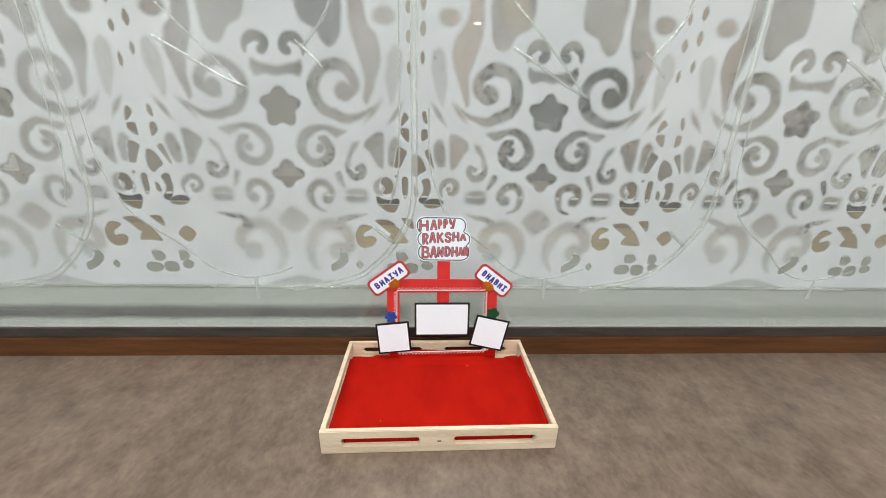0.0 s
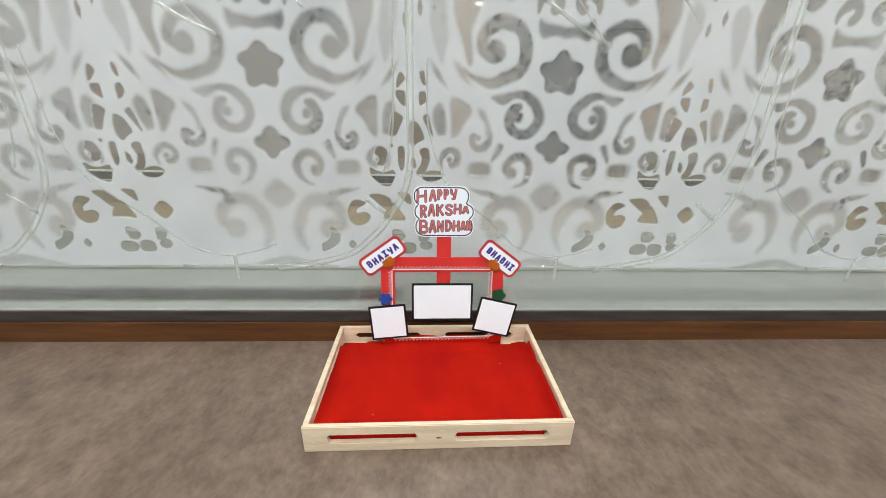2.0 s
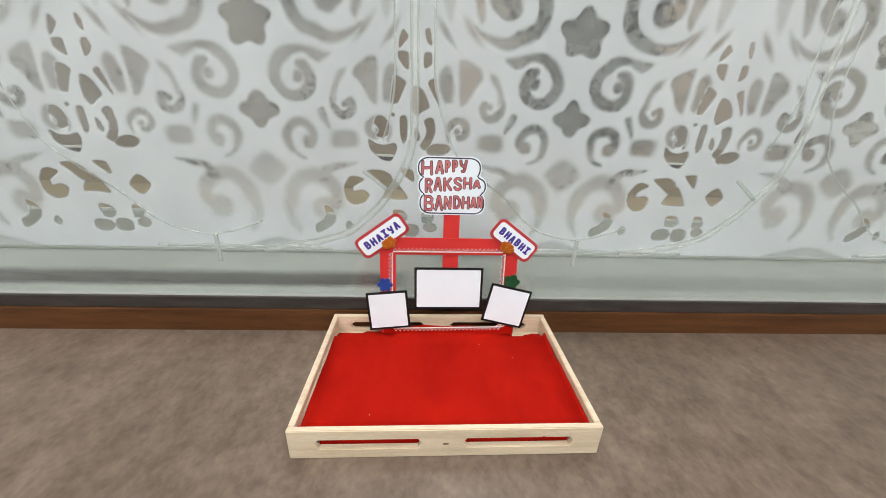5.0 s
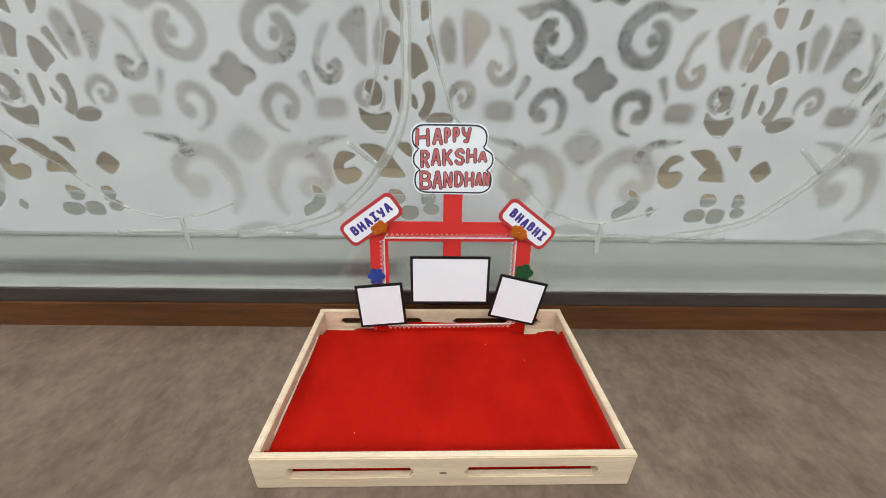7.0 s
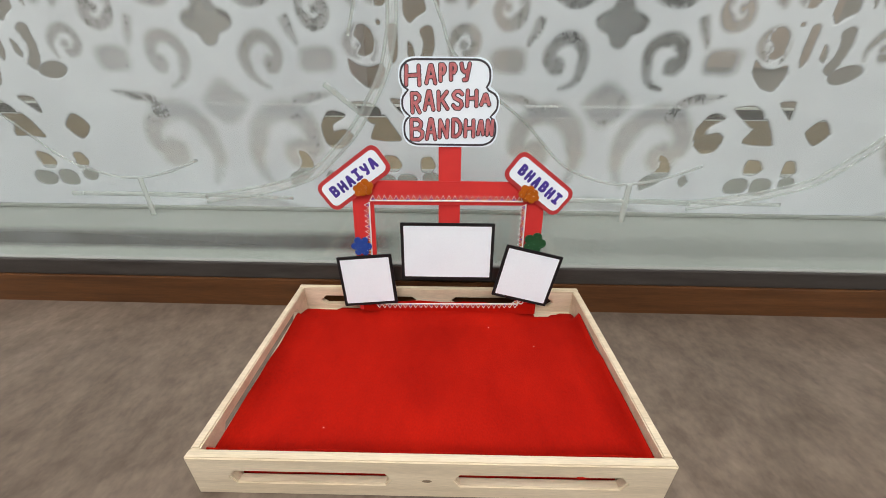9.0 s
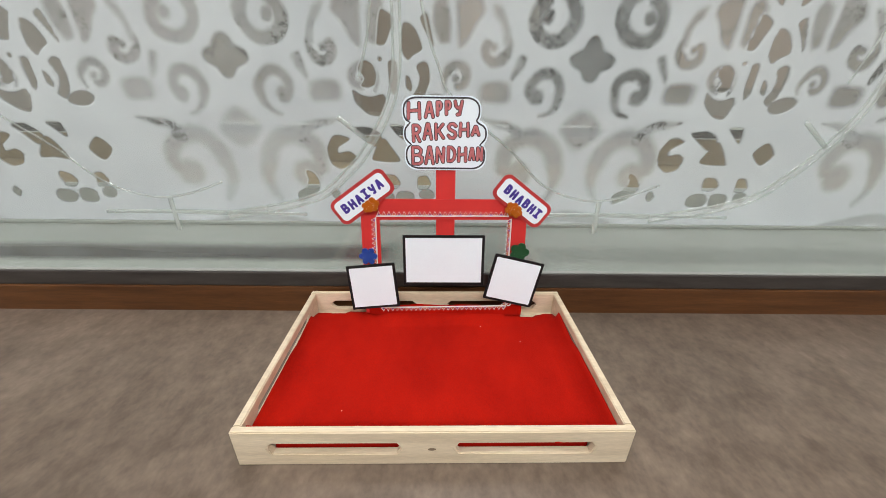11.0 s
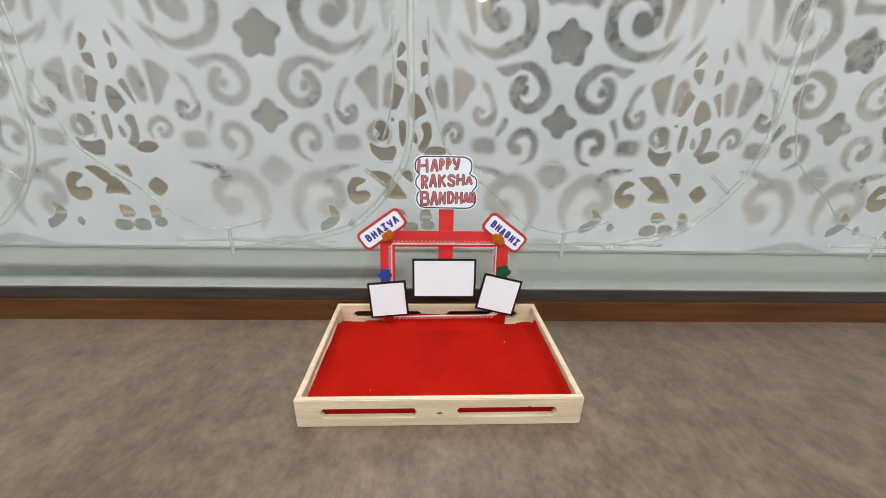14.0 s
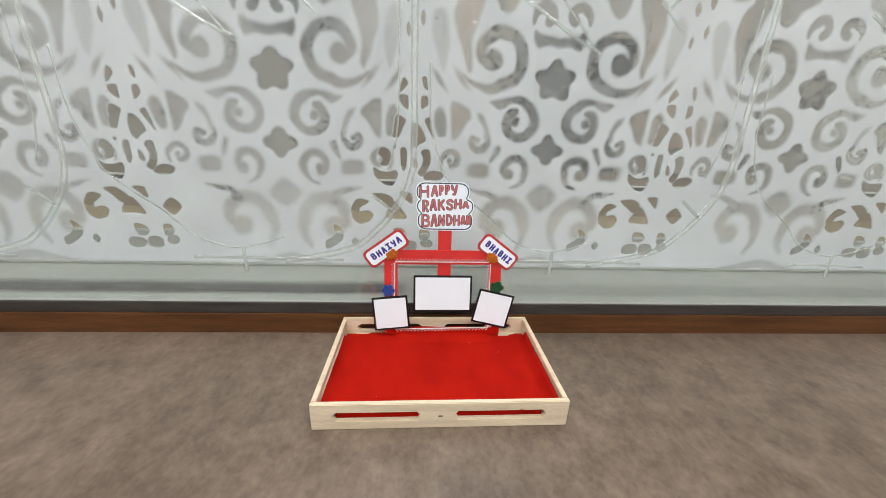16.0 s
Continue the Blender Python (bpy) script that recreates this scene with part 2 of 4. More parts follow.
def etched_glass():
    """Frosted glass: the point attribute 'clear' says where the etching leaves the glass clear; black specks of age sit in the clear parts."""
    m, tree, bsdf = nodes_of("etched_glass")
    out = tree.nodes["Material Output"]
    at = tree.nodes.new("ShaderNodeAttribute")
    at.attribute_name = "clear"
    soft = noise_node(tree, 9, 4, 0.6)
    frost = ramp_node(tree, soft.outputs["Fac"], [(0.3, (0.668, 0.673, 0.722)), (0.7, (0.758, 0.763, 0.812))])
    df = tree.nodes.new("ShaderNodeBsdfDiffuse")
    tree.links.new(frost.outputs["Color"], df.inputs["Color"])
    see = tree.nodes.new("ShaderNodeBsdfTransparent")
    see.inputs["Color"].default_value = (0.90, 0.93, 0.91, 1)
    # the openings carry a thin grey film, the crisp ones a weak one painted as reflected haze
    crisp = ramp_node(tree, at.outputs["Fac"], [(0.93, (0, 0, 0)), (0.98, (1, 1, 1))])
    film = tree.nodes.new("ShaderNodeBsdfDiffuse")
    film.inputs["Color"].default_value = (0.62, 0.62, 0.615, 1)
    blotch = noise_node(tree, 16, 3, 0.6)
    br = ramp_node(tree, blotch.outputs["Fac"], [(0.30, (0.12, 0.12, 0.12)), (0.70, (0.30, 0.30, 0.30))])
    film_haze = blend(tree, crisp.outputs["Color"], br.outputs["Color"], (0.10, 0.10, 0.10))
    thin = tree.nodes.new("ShaderNodeMixShader")
    tree.links.new(film_haze, thin.inputs[0])
    tree.links.new(see.outputs[0], thin.inputs[1])
    tree.links.new(film.outputs[0], thin.inputs[2])
    # ragged edges: the etching is uneven where it thins out
    ragged = noise_node(tree, 150, 4, 0.7)
    band = ramp_node(tree, at.outputs["Fac"], [(0.06, (0, 0, 0)), (0.30, (1, 1, 1)), (0.62, (0.35, 0.35, 0.35)), (0.90, (0, 0, 0))])
    shift = tree.nodes.new("ShaderNodeMath")
    shift.operation = "MULTIPLY_ADD"
    shift.inputs[1].default_value, shift.inputs[2].default_value = 0.5, -0.25
    tree.links.new(ragged.outputs["Fac"], shift.inputs[0])
    uneven = tree.nodes.new("ShaderNodeMath")
    uneven.operation = "MULTIPLY_ADD"
    uneven.use_clamp = True
    tree.links.new(band.outputs["Color"], uneven.inputs[0])
    tree.links.new(shift.outputs[0], uneven.inputs[1])
    tree.links.new(at.outputs["Fac"], uneven.inputs[2])
    base = tree.nodes.new("ShaderNodeMixShader")
    tree.links.new(uneven.outputs[0], base.inputs[0])
    tree.links.new(df.outputs[0], base.inputs[1])
    tree.links.new(thin.outputs[0], base.inputs[2])

    # specks of age, in drifts that gather along the rims
    def weighted(value, factor, add):
        node = tree.nodes.new("ShaderNodeMath")
        node.operation = "MULTIPLY_ADD"
        node.inputs[1].default_value = factor
        tree.links.new(value, node.inputs[0])
        if hasattr(add, "links"):
            tree.links.new(add, node.inputs[2])
        else:
            node.inputs[2].default_value = add
        return node.outputs[0]

    rim = tree.nodes.new("ShaderNodeAttribute")
    rim.attribute_name = "rim"
    age = weighted(noise_node(tree, 58, 3, 0.6).outputs["Fac"], 0.5, -0.150)
    age = weighted(noise_node(tree, 330, 3, 0.7).outputs["Fac"], 0.5, age)
    age = weighted(noise_node(tree, 13, 2, 0.5).outputs["Fac"], 0.30, age)
    age = weighted(rim.outputs["Fac"], 0.15, age)
    fr = ramp_node(tree, age, [(0.640, (0, 0, 0)), (0.715, (0.80, 0.80, 0.80))])
    inside = ramp_node(tree, at.outputs["Fac"], [(0.22, (0, 0, 0)), (0.50, (1, 1, 1))])
    where = blend(tree, 1.0, fr.outputs["Color"], inside.outputs["Color"], "MULTIPLY")
    black = tree.nodes.new("ShaderNodeBsdfDiffuse")
    black.inputs["Color"].default_value = (0.030, 0.030, 0.030, 1)
    mx = tree.nodes.new("ShaderNodeMixShader")
    tree.links.new(where, mx.inputs[0])
    tree.links.new(base.outputs[0], mx.inputs[1])
    tree.links.new(black.outputs[0], mx.inputs[2])
    tree.links.new(mx.outputs[0], out.inputs["Surface"])
    return m


ETCHED = etched_glass()


def glow(name, colour, strength):
    m, tree, bsdf = nodes_of(name)
    bsdf.inputs["Emission Color"].default_value = (*colour, 1)
    bsdf.inputs["Emission Strength"].default_value = strength
    return m


GLOW = glow("lamp_glow", (1.0, 0.96, 0.90), 30)
GLOW_PANEL = glow("panel_glow", (1.0, 0.96, 0.90), 3)

# ---- mesh helpers ----


def mesh_object(name, bm, material, smooth=False):
    bmesh.ops.recalc_face_normals(bm, faces=bm.faces)
    me = bpy.data.meshes.new(name)
    bm.to_mesh(me)
    bm.free()
    me.materials.append(material)
    if smooth:
        me.polygons.foreach_set("use_smooth", [True] * len(me.polygons))
    return new(name, me)


def part(name, bm, material, parent, label="", smooth=False):
    ob = mesh_object(name, bm, material, smooth)
    ob.parent = parent
    if label:
        tagged(ob, label)
    return ob


def thing(name, m, label, category, group="", kind=""):
    ob = new(name)
    ob.empty_display_size = 0.02
    ob.matrix_world = m
    return tagged(ob, label, category, group, kind)


def box(x0, x1, y0, y1, z0, z1, bevel=0.0, segments=2):
    bm = bmesh.new()
    bmesh.ops.create_cube(bm, size=1, matrix=Matrix.Translation(((x0 + x1) / 2, (y0 + y1) / 2, (z0 + z1) / 2)) @ Matrix.Diagonal((x1 - x0, y1 - y0, z1 - z0, 1)))
    if bevel:
        bmesh.ops.bevel(bm, geom=bm.edges[:], offset=bevel, segments=segments, affect="EDGES", profile=0.6)
    return bm


def prism(outline, y0, y1, bevel=0.0):
    """A flat piece from an outline in x and z, from y0 to y1."""
    bm = bmesh.new()
    front = [bm.verts.new((x, y0, z)) for x, z in outline]
    f = bm.faces.new(front)
    got = bmesh.ops.extrude_face_region(bm, geom=[f])
    for v in got["geom"]:
        if isinstance(v, bmesh.types.BMVert):
            v.co.y = y1
    if bevel:
        edges = [e for e in bm.edges if abs(e.verts[0].co.y - y0) < 1e-7 and abs(e.verts[1].co.y - y0) < 1e-7]
        bmesh.ops.bevel(bm, geom=edges, offset=bevel, segments=2, affect="EDGES")
    return bm


def rounded(w, h, r, cx=0.0, cz=0.0, steps=6):
    """The outline of a rounded rectangle in x and z."""
    pts = []
    for qx, qz, a0 in ((1, 1, 0), (-1, 1, 90), (-1, -1, 180), (1, -1, 270)):
        for i in range(steps + 1):
            a = radians(a0 + 90 * i / steps)
            pts.append((cx + qx * (w / 2 - r) + r * math.cos(a), cz + qz * (h / 2 - r) + r * math.sin(a)))
    return pts


def spline(points, per=8):
    """A smooth line through points."""
    p = [Vector(q) for q in points]
    p = [2 * p[0] - p[1]] + p + [2 * p[-1] - p[-2]]
    out = []
    for i in range(1, len(p) - 2):
        for k in range(per):
            t = k / per
            out.append(0.5 * (2 * p[i] + (p[i + 1] - p[i - 1]) * t + (2 * p[i - 1] - 5 * p[i] + 4 * p[i + 1] - p[i + 2]) * t * t + (3 * p[i] - p[i - 1] - 3 * p[i + 1] + p[i + 2]) * t ** 3))
    return out + [p[-2]]


def tube(points, r, sides=6, closed=False, flat=1.0):
    """A cord along points in a plane y = constant; flat squeezes it in y."""
    bm = bmesh.new()
    rings, n = [], len(points)
    for i, p in enumerate(points):
        a, b = points[(i - 1) % n if closed else max(i - 1, 0)], points[(i + 1) % n if closed else min(i + 1, n - 1)]
        d = (b - a).normalized()
        side = Vector((-d.z, 0, d.x)).normalized()
        rings.append([bm.verts.new(p + side * (r * math.cos(2 * math.pi * k / sides)) + Vector((0, r * flat * math.sin(2 * math.pi * k / sides), 0))) for k in range(sides)])
    for i in range(n if closed else n - 1):
        a, b = rings[i], rings[(i + 1) % n]
        for k in range(sides):
            bm.faces.new((a[k], a[(k + 1) % sides], b[(k + 1) % sides], b[k]))
    if not closed:
        bm.faces.new(rings[0]), bm.faces.new(rings[-1])
    return bm


def merge(*parts):
    """Several bmeshes joined into one piece."""
    out = bmesh.new()
    for bm in parts:
        me = bpy.data.meshes.new("tmp")
        bm.to_mesh(me)
        bm.free()
        out.from_mesh(me)
        bpy.data.meshes.remove(me)
    return out


# hand-drawn capitals: pen strokes in a unit square
STROKES = {
    "A": (((0.0, 0.0), (0.42, 1.0), (0.60, 1.0), (1.0, 0.0)), ((0.20, 0.36), (0.82, 0.36))),
    "B": (((0.0, 0.0), (0.0, 1.0), (0.6, 1.0), (0.88, 0.86), (0.86, 0.66), (0.6, 0.54), (0.0, 0.52)), ((0.6, 0.54), (1.0, 0.38), (0.98, 0.14), (0.7, 0.0), (0.0, 0.0))),
    "D": (((0.0, 0.0), (0.0, 1.0), (0.5, 0.98), (0.92, 0.75), (1.0, 0.45), (0.88, 0.18), (0.5, 0.0), (0.0, 0.0)),),
    "H": (((0.0, 0.0), (0.04, 1.0)), ((1.0, 0.0), (0.96, 1.0)), ((0.0, 0.48), (1.0, 0.54))),
    "I": (((0.5, 0.0), (0.5, 1.0)), ((0.0, 0.0), (1.0, 0.0)), ((0.0, 1.0), (1.0, 1.0))),
    "K": (((0.05, 0.0), (0.0, 1.0)), ((0.9, 1.0), (0.08, 0.44)), ((0.34, 0.58), (1.0, 0.06))),
    "N": (((0.0, 0.0), (0.06, 1.0), (0.92, 0.0), (1.0, 1.0)),),
    "P": (((0.08, 0.0), (0.0, 1.0), (0.65, 1.0), (1.0, 0.84), (0.98, 0.62), (0.65, 0.46), (0.05, 0.46)),),
    "R": (((0.04, 0.0), (0.0, 1.0), (0.65, 1.0), (1.0, 0.85), (0.96, 0.66), (0.62, 0.52), (0.05, 0.50)), ((0.42, 0.50), (1.0, 0.0))),
    "S": (((1.0, 0.84), (0.7, 1.0), (0.28, 0.98), (0.0, 0.80), (0.14, 0.62), (0.86, 0.42), (1.0, 0.20), (0.7, 0.0), (0.25, 0.02), (0.0, 0.18)),),
    "Y": (((0.0, 1.0), (0.12, 0.66), (0.40, 0.52), (0.78, 0.60)), ((1.0, 1.0), (0.66, 0.06), (0.34, 0.04))),
    "V": (((0.0, 1.0), (0.5, 0.46), (1.0, 1.0)), ((0.5, 0.46), (0.5, 0.0))),
}


def pen_letters(letters, half, y, thick=0.0003):
    """Upright letters facing -y, drawn with a round pen: rows of letter, x0, x1, z0, z1 (the pen's own width included)."""
    bm = bmesh.new()
    layer = 0
    for char, x0, x1, z0, z1 in letters:
        inset = 0.0022
        for line in STROKES[char]:
            pts = [Vector((x0 + inset + (x1 - x0 - 2 * inset) * u, 0, z0 + inset + (z1 - z0 - 2 * inset) * v)) for u, v in line]
            pieces = [[p + Vector((half * math.cos(k * math.pi / 6), 0, half * math.sin(k * math.pi / 6))) for k in range(12)] for p in pts]
            for a, b in zip(pts, pts[1:]):
                n = (b - a).normalized()
                n = Vector((-n.z, 0, n.x)) * half
                pieces.append([a - n, b - n, b + n, a + n])
            for piece in pieces:
                # each piece a hair in front of the last, so that no two lie in one plane
                layer += 1
                front = y - layer * 0.000002
                near = [bm.verts.new((p.x, front, p.z)) for p in piece]
                far = [bm.verts.new((p.x, y + thick, p.z)) for p in piece]
                bm.faces.new(near)
                for i in range(len(piece)):
                    j = (i + 1) % len(piece)
                    bm.faces.new((near[i], far[i], far[j], near[j]))
    return bm


# ---- the setting ----
FACE = 0.243      # front of the wooden base under the glass
GLASS = 0.256     # front pane
ETCH = 0.440      # etched pane
SILL = 0.066      # ledge between the panes
WIDE = 2.6

tagged(mesh_object("floor", box(-WIDE, WIDE, -8.5, FACE, -0.05, 0.0), STONE), "mottled grey-brown polished stone surface", "floor", kind="structure")
tagged(mesh_object("baseboard", box(-WIDE, WIDE, FACE, FACE + 0.20, -0.05, 0.0425, 0.0015), BROWN), "dark brown varnished wooden base rail", "baseboard", kind="structure")
tagged(mesh_object("trim", box(-WIDE, WIDE, FACE + 0.002, 0.2500, 0.0426, 0.0655, 0.002), GASKET), "dark strip holding the front glass", "trim", kind="structure")
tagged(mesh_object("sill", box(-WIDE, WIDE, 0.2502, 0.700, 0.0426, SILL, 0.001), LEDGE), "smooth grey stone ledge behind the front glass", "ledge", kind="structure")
tagged(mesh_object("wall_west", box(-WIDE - 0.1, -WIDE, -8.6, 2.1, -0.05, CEILING), PAINT), "plain pale painted wall", "wall", kind="structure")
tagged(mesh_object("wall_east", box(WIDE, WIDE + 0.1, -8.6, 2.1, -0.05, CEILING), PAINT), "plain pale painted wall", "wall", kind="structure")
tagged(mesh_object("wall_south", box(-WIDE, WIDE, -8.6, -8.5, -0.05, CEILING), PAINT), "plain pale painted wall", "wall", kind="structure")
tagged(mesh_object("wall_north", box(-WIDE, WIDE, 2.0, 2.1, -0.05, CEILING), PAINT_BACK), "plain taupe wall behind the etched glass", "wall", kind="structure")
tagged(mesh_object("ceiling", box(-WIDE - 0.1, WIDE + 0.1, -8.6, 2.1, CEILING, CEILING + 0.1), CEIL), "plain white ceiling", "ceiling", kind="structure")


# a fixture for each added lamp, all out of view
def added_panel_light(x, y):
    top = thing("added_ceiling_light", pose(x, y, CEILING), "unseen square flat white ceiling light added to light the room", "lamp", "ceiling lights")
    part("frame", merge(box(-0.48, 0.48, -0.48, -0.455, -0.03, 0), box(-0.48, 0.48, 0.455, 0.48, -0.03, 0), box(-0.48, -0.455, -0.455, 0.455, -0.03, 0), box(0.455, 0.48, -0.455, 0.455, -0.03, 0)), STEEL, top)
    part("diffuser", box(-0.454, 0.454, -0.454, 0.454, -0.02, -0.012), GLOW_PANEL, top)


for x, y, _ in LAMPS:
    added_panel_light(x, y)


def spot_light(x, y):
    top = thing("downlight", pose(x, y, CEILING), "small round white ceiling downlight", "lamp")
    bm = bmesh.new()
    bmesh.ops.create_cone(bm, segments=32, radius1=0.10, radius2=0.085, depth=0.03, cap_ends=True, matrix=Matrix.Translation((0, 0, -0.015)))
    part("housing", bm, STEEL, top)
    bm = bmesh.new()
    bmesh.ops.create_cone(bm, segments=32, radius1=0.075, radius2=0.075, depth=0.006, cap_ends=True, matrix=Matrix.Translation((0, 0, -0.034)))
    part("lens", bm, GLOW, top)


spot_light(1.012, -7.84)

# behind the glass: a low bench with painted edge glints, and pale panels on the wall
bench = thing("bench", pose(0, 1.04, SILL), "long low tan wooden bench behind the glass", "bench")
part("body", box(-2.2, 2.2, 0, 0.45, -0.066 - 0.05, 0.090, 0.003), TAN, bench)
part("edge", box(-2.2, 2.2, -0.012, -0.0005, 0.1185, 0.126, 0.002), RAIL_GLINT, bench, "metal edge with its glint painted white")
part("lower_edge", box(-2.2, 2.2, -0.006, -0.0005, 0.0865, 0.0895, 0.001), RAIL_GLINT, bench, "thin metal edge with its glint painted white")
# solid dark bar in place of the shade below the bright edge
part("shade_bar", box(-2.2, 2.2, -0.004, 0.45, 0.0902, 0.118), GASKET, bench, "dark bar painted as the shade under the top")
part("top", box(-2.2, 2.2, 0, 0.45, 0.118, 0.128), BENCH, bench, "dull brown wooden top")
tagged(mesh_object("sill_back", box(-WIDE, WIDE, 1.5, 2.0, -0.05, 0.0), LEDGE), "grey stone floor behind the bench", "floor", kind="structure")
tagged(mesh_object("sill_tan", box(-WIDE, WIDE, 0.7065, 1.0395, 0.0, SILL - 0.002), TAN), "tan wooden boards behind the etched glass", "floor", kind="structure")
tagged(mesh_object("trim_glint", box(-WIDE, WIDE, 0.7005, 0.706, 0.0426, 0.0745, 0.0015), RAIL_GLINT), "thin metal strip along the ledge, its glint painted white", "trim", kind="structure")
cupboard = thing("cupboard", pose(-0.14, 1.93, 0.0), "plain brown wooden cupboard against the back wall", "cupboard")
part("body", box(-0.29, 0.19, -0.06, 0.040, 0, 0.84, 0.004), CUPBOARD, cupboard)
part("front_panel", box(-0.288, 0.188, -0.075, -0.061, 0.004, 0.836, 0.003), CUPBOARD, cupboard)
for x, w, z0, z1, kind in ((-0.47, 0.28, 0.20, 1.6, "rose"), (0.195, 0.21, 0.20, 1.6, "peach"), (0.53, 0.22, 0.88, 1.6, "peach"), (-1.7, 0.5, 0.4, 1.2, "rose"), (1.6, 0.6, 0.3, 1.2, "peach")):
    p = thing("wall_panel", pose(x, 1.985, z0), "flat " + kind + " laminate panel on the back wall", "panel", "wall panels")
    part("board", box(-w / 2, w / 2, -0.012, 0.014, 0, z1 - z0, 0.003), ROSE if kind == "rose" else PEACH, p)

pillar = thing("pillar", pose(0.74, 1.68, 0), "short dark grey speckled granite pillar behind the glass", "pillar")
part("shaft", box(-0.28, 0.28, -0.10, 0.10, 0, 0.80, 0.004), GRANITE, pillar)
part("cap", box(-0.30, 0.30, -0.12, 0.12, 0.8002, 0.83, 0.004), GRANITE, pillar)
dark_cabinet = thing("wall_cabinet", pose(-0.72, 1.90, 0.86), "dark grey cabinet hung on the back wall", "cabinet")
part("body", box(-0.22, 0.22, -0.08, 0.098, 0, 0.70, 0.004), CABINET, dark_cabinet)
part("door", box(-0.21, 0.21, -0.095, -0.081, 0.01, 0.69, 0.003), CABINET, dark_cabinet)

board = thing("hanging_board", pose(0.455, 1.962, 1.17, 0, -17, 0), "tan wooden board with brown edges hung askew", "board")
part("panel", box(-0.075, 0.075, -0.016, 0.0, -0.20, 0.20, 0.002), TAN, board)
part("side_edge", box(0.0752, 0.110, -0.020, 0.004, -0.235, 0.20, 0.002), DARK_WOOD, board, "dark brown edge")
part("bottom_edge", box(-0.075, 0.075, -0.020, 0.004, -0.235, -0.2002, 0.002), DARK_WOOD, board, "dark brown edge")

# ---- etched pane with its scrollwork ----
GROWN = 1.0137                  # the pattern's scale about its middle
AXIS, HALF = -0.047, 0.293      # the scrolls mirror about AXIS and every HALF from it
# spirals: x from the axis, z, radius, start angle, sense, turns, half width, blob radius, blob place, softness, how specked
SPIRALS = (
    (0.168, 0.538, 0.0555, 205, 1, 1.02, 0.0120, 0.021, -0.012, -0.006, 0.0040, 0.75),
    (0.222, 0.413, 0.0375, 152, -1, 1.16, 0.0105, 0.010, -0.008, 0.001, 0.0035, 0.74),
    (0.220, 0.310, 0.0285, 262, 1, 1.02, 0.0085, 0.013, -0.012, -0.009, 0.0035, 0.72),
    (0.136, 0.368, 0.0185, 40, -1, 0.80, 0.0082, 0.006, -0.001, 0.003, 0.0030, 0.85),
    (0.078, 0.327, 0.0190, 228, -1, 0.98, 0.0066, 0.006, -0.003, -0.002, 0.0030, 0.50),
    (0.201, 0.187, 0.0550, 300, 1, 0.78, 0.0150, 0.025, -0.012, -0.018, 0.0060, 0.20),
    (0.259, 0.615, 0.0190, 215, -1, 0.82, 0.0100, 0.010, 0.008, -0.009, 0.0022, 0.40),
)
# the darkest openings, on the second axis, cut as rough stars
STARS = ((0.293, 0.497, 0.045, 0.043, 5, 0.13), (0.293, 0.355, 0.037, 0.033, 4, 0.16))
# blobs: x from the axis, z, half width, half height, turn, squareness, softness
BLOBS = (
    (0.291, 0.247, 0.034, 0.032, 0, 1.40, 0.006),
    (0.140, 0.306, 0.025, 0.017, 0, 3.5, 0.004),
    (0.067, 0.675, 0.023, 0.018, 0, 2.0, 0.004),
)
BLOBS_MORE = (
    (0.047, 0.490, 0.006, 0.024, 35, 1.6, 0.003),
    (0.096, 0.493, 0.006, 0.022, 40, 1.6, 0.004),
)
# the crisp small openings: x from the axis (signed), z, half width, half height, turn, squareness
CRISP = (
    (-0.047, 0.353, 0.0037, 0.0035, 0, 2.0),
    (0.040, 0.291, 0.0240, 0.0120, 12, 1.9),
    (0.040, 0.210, 0.0200, 0.0200, 0, 1.4),
)
CRISP_LOW = (
    (-0.143, 0.132, 0.0084, 0.0110, 0, 1.4),
    (-0.054, 0.124, 0.0200, 0.0128, 0, 2.5),
    (-0.014, 0.124, 0.0175, 0.0147, 0, 2.5),
    (0.026, 0.131, 0.0140, 0.0110, 0, 2.0),
    (-0.016, 0.580, 0.0045, 0.0130, 0, 1.6),
    (0.012, 0.600, 0.0045, 0.0130, 0, 1.6),
    (-0.017, 0.640, 0.0055, 0.0120, 0, 1.8),
    (0.013, 0.655, 0.0060, 0.0140, 0, 1.8),
    (-0.017, 0.690, 0.0055, 0.0120, 0, 1.8),
    (0.013, 0.700, 0.0060, 0.0140, 0, 1.8),
)
# openings with straight and bowed sides: corners as x from the axis and z
CUT_UPPER = (
    ((0.012, 0.494), (0.020, 0.495), (0.024, 0.469), (0.016, 0.475)),
    ((-0.017, 0.481), (-0.028, 0.469), (-0.035, 0.462), (-0.034, 0.478), (-0.027, 0.493)),
    ((-0.036, 0.458), (-0.017, 0.459), (-0.017, 0.431), (-0.027, 0.437), (-0.036, 0.448)),
    ((0.011, 0.459), (0.023, 0.459), (0.025, 0.442), (0.011, 0.431)),
)
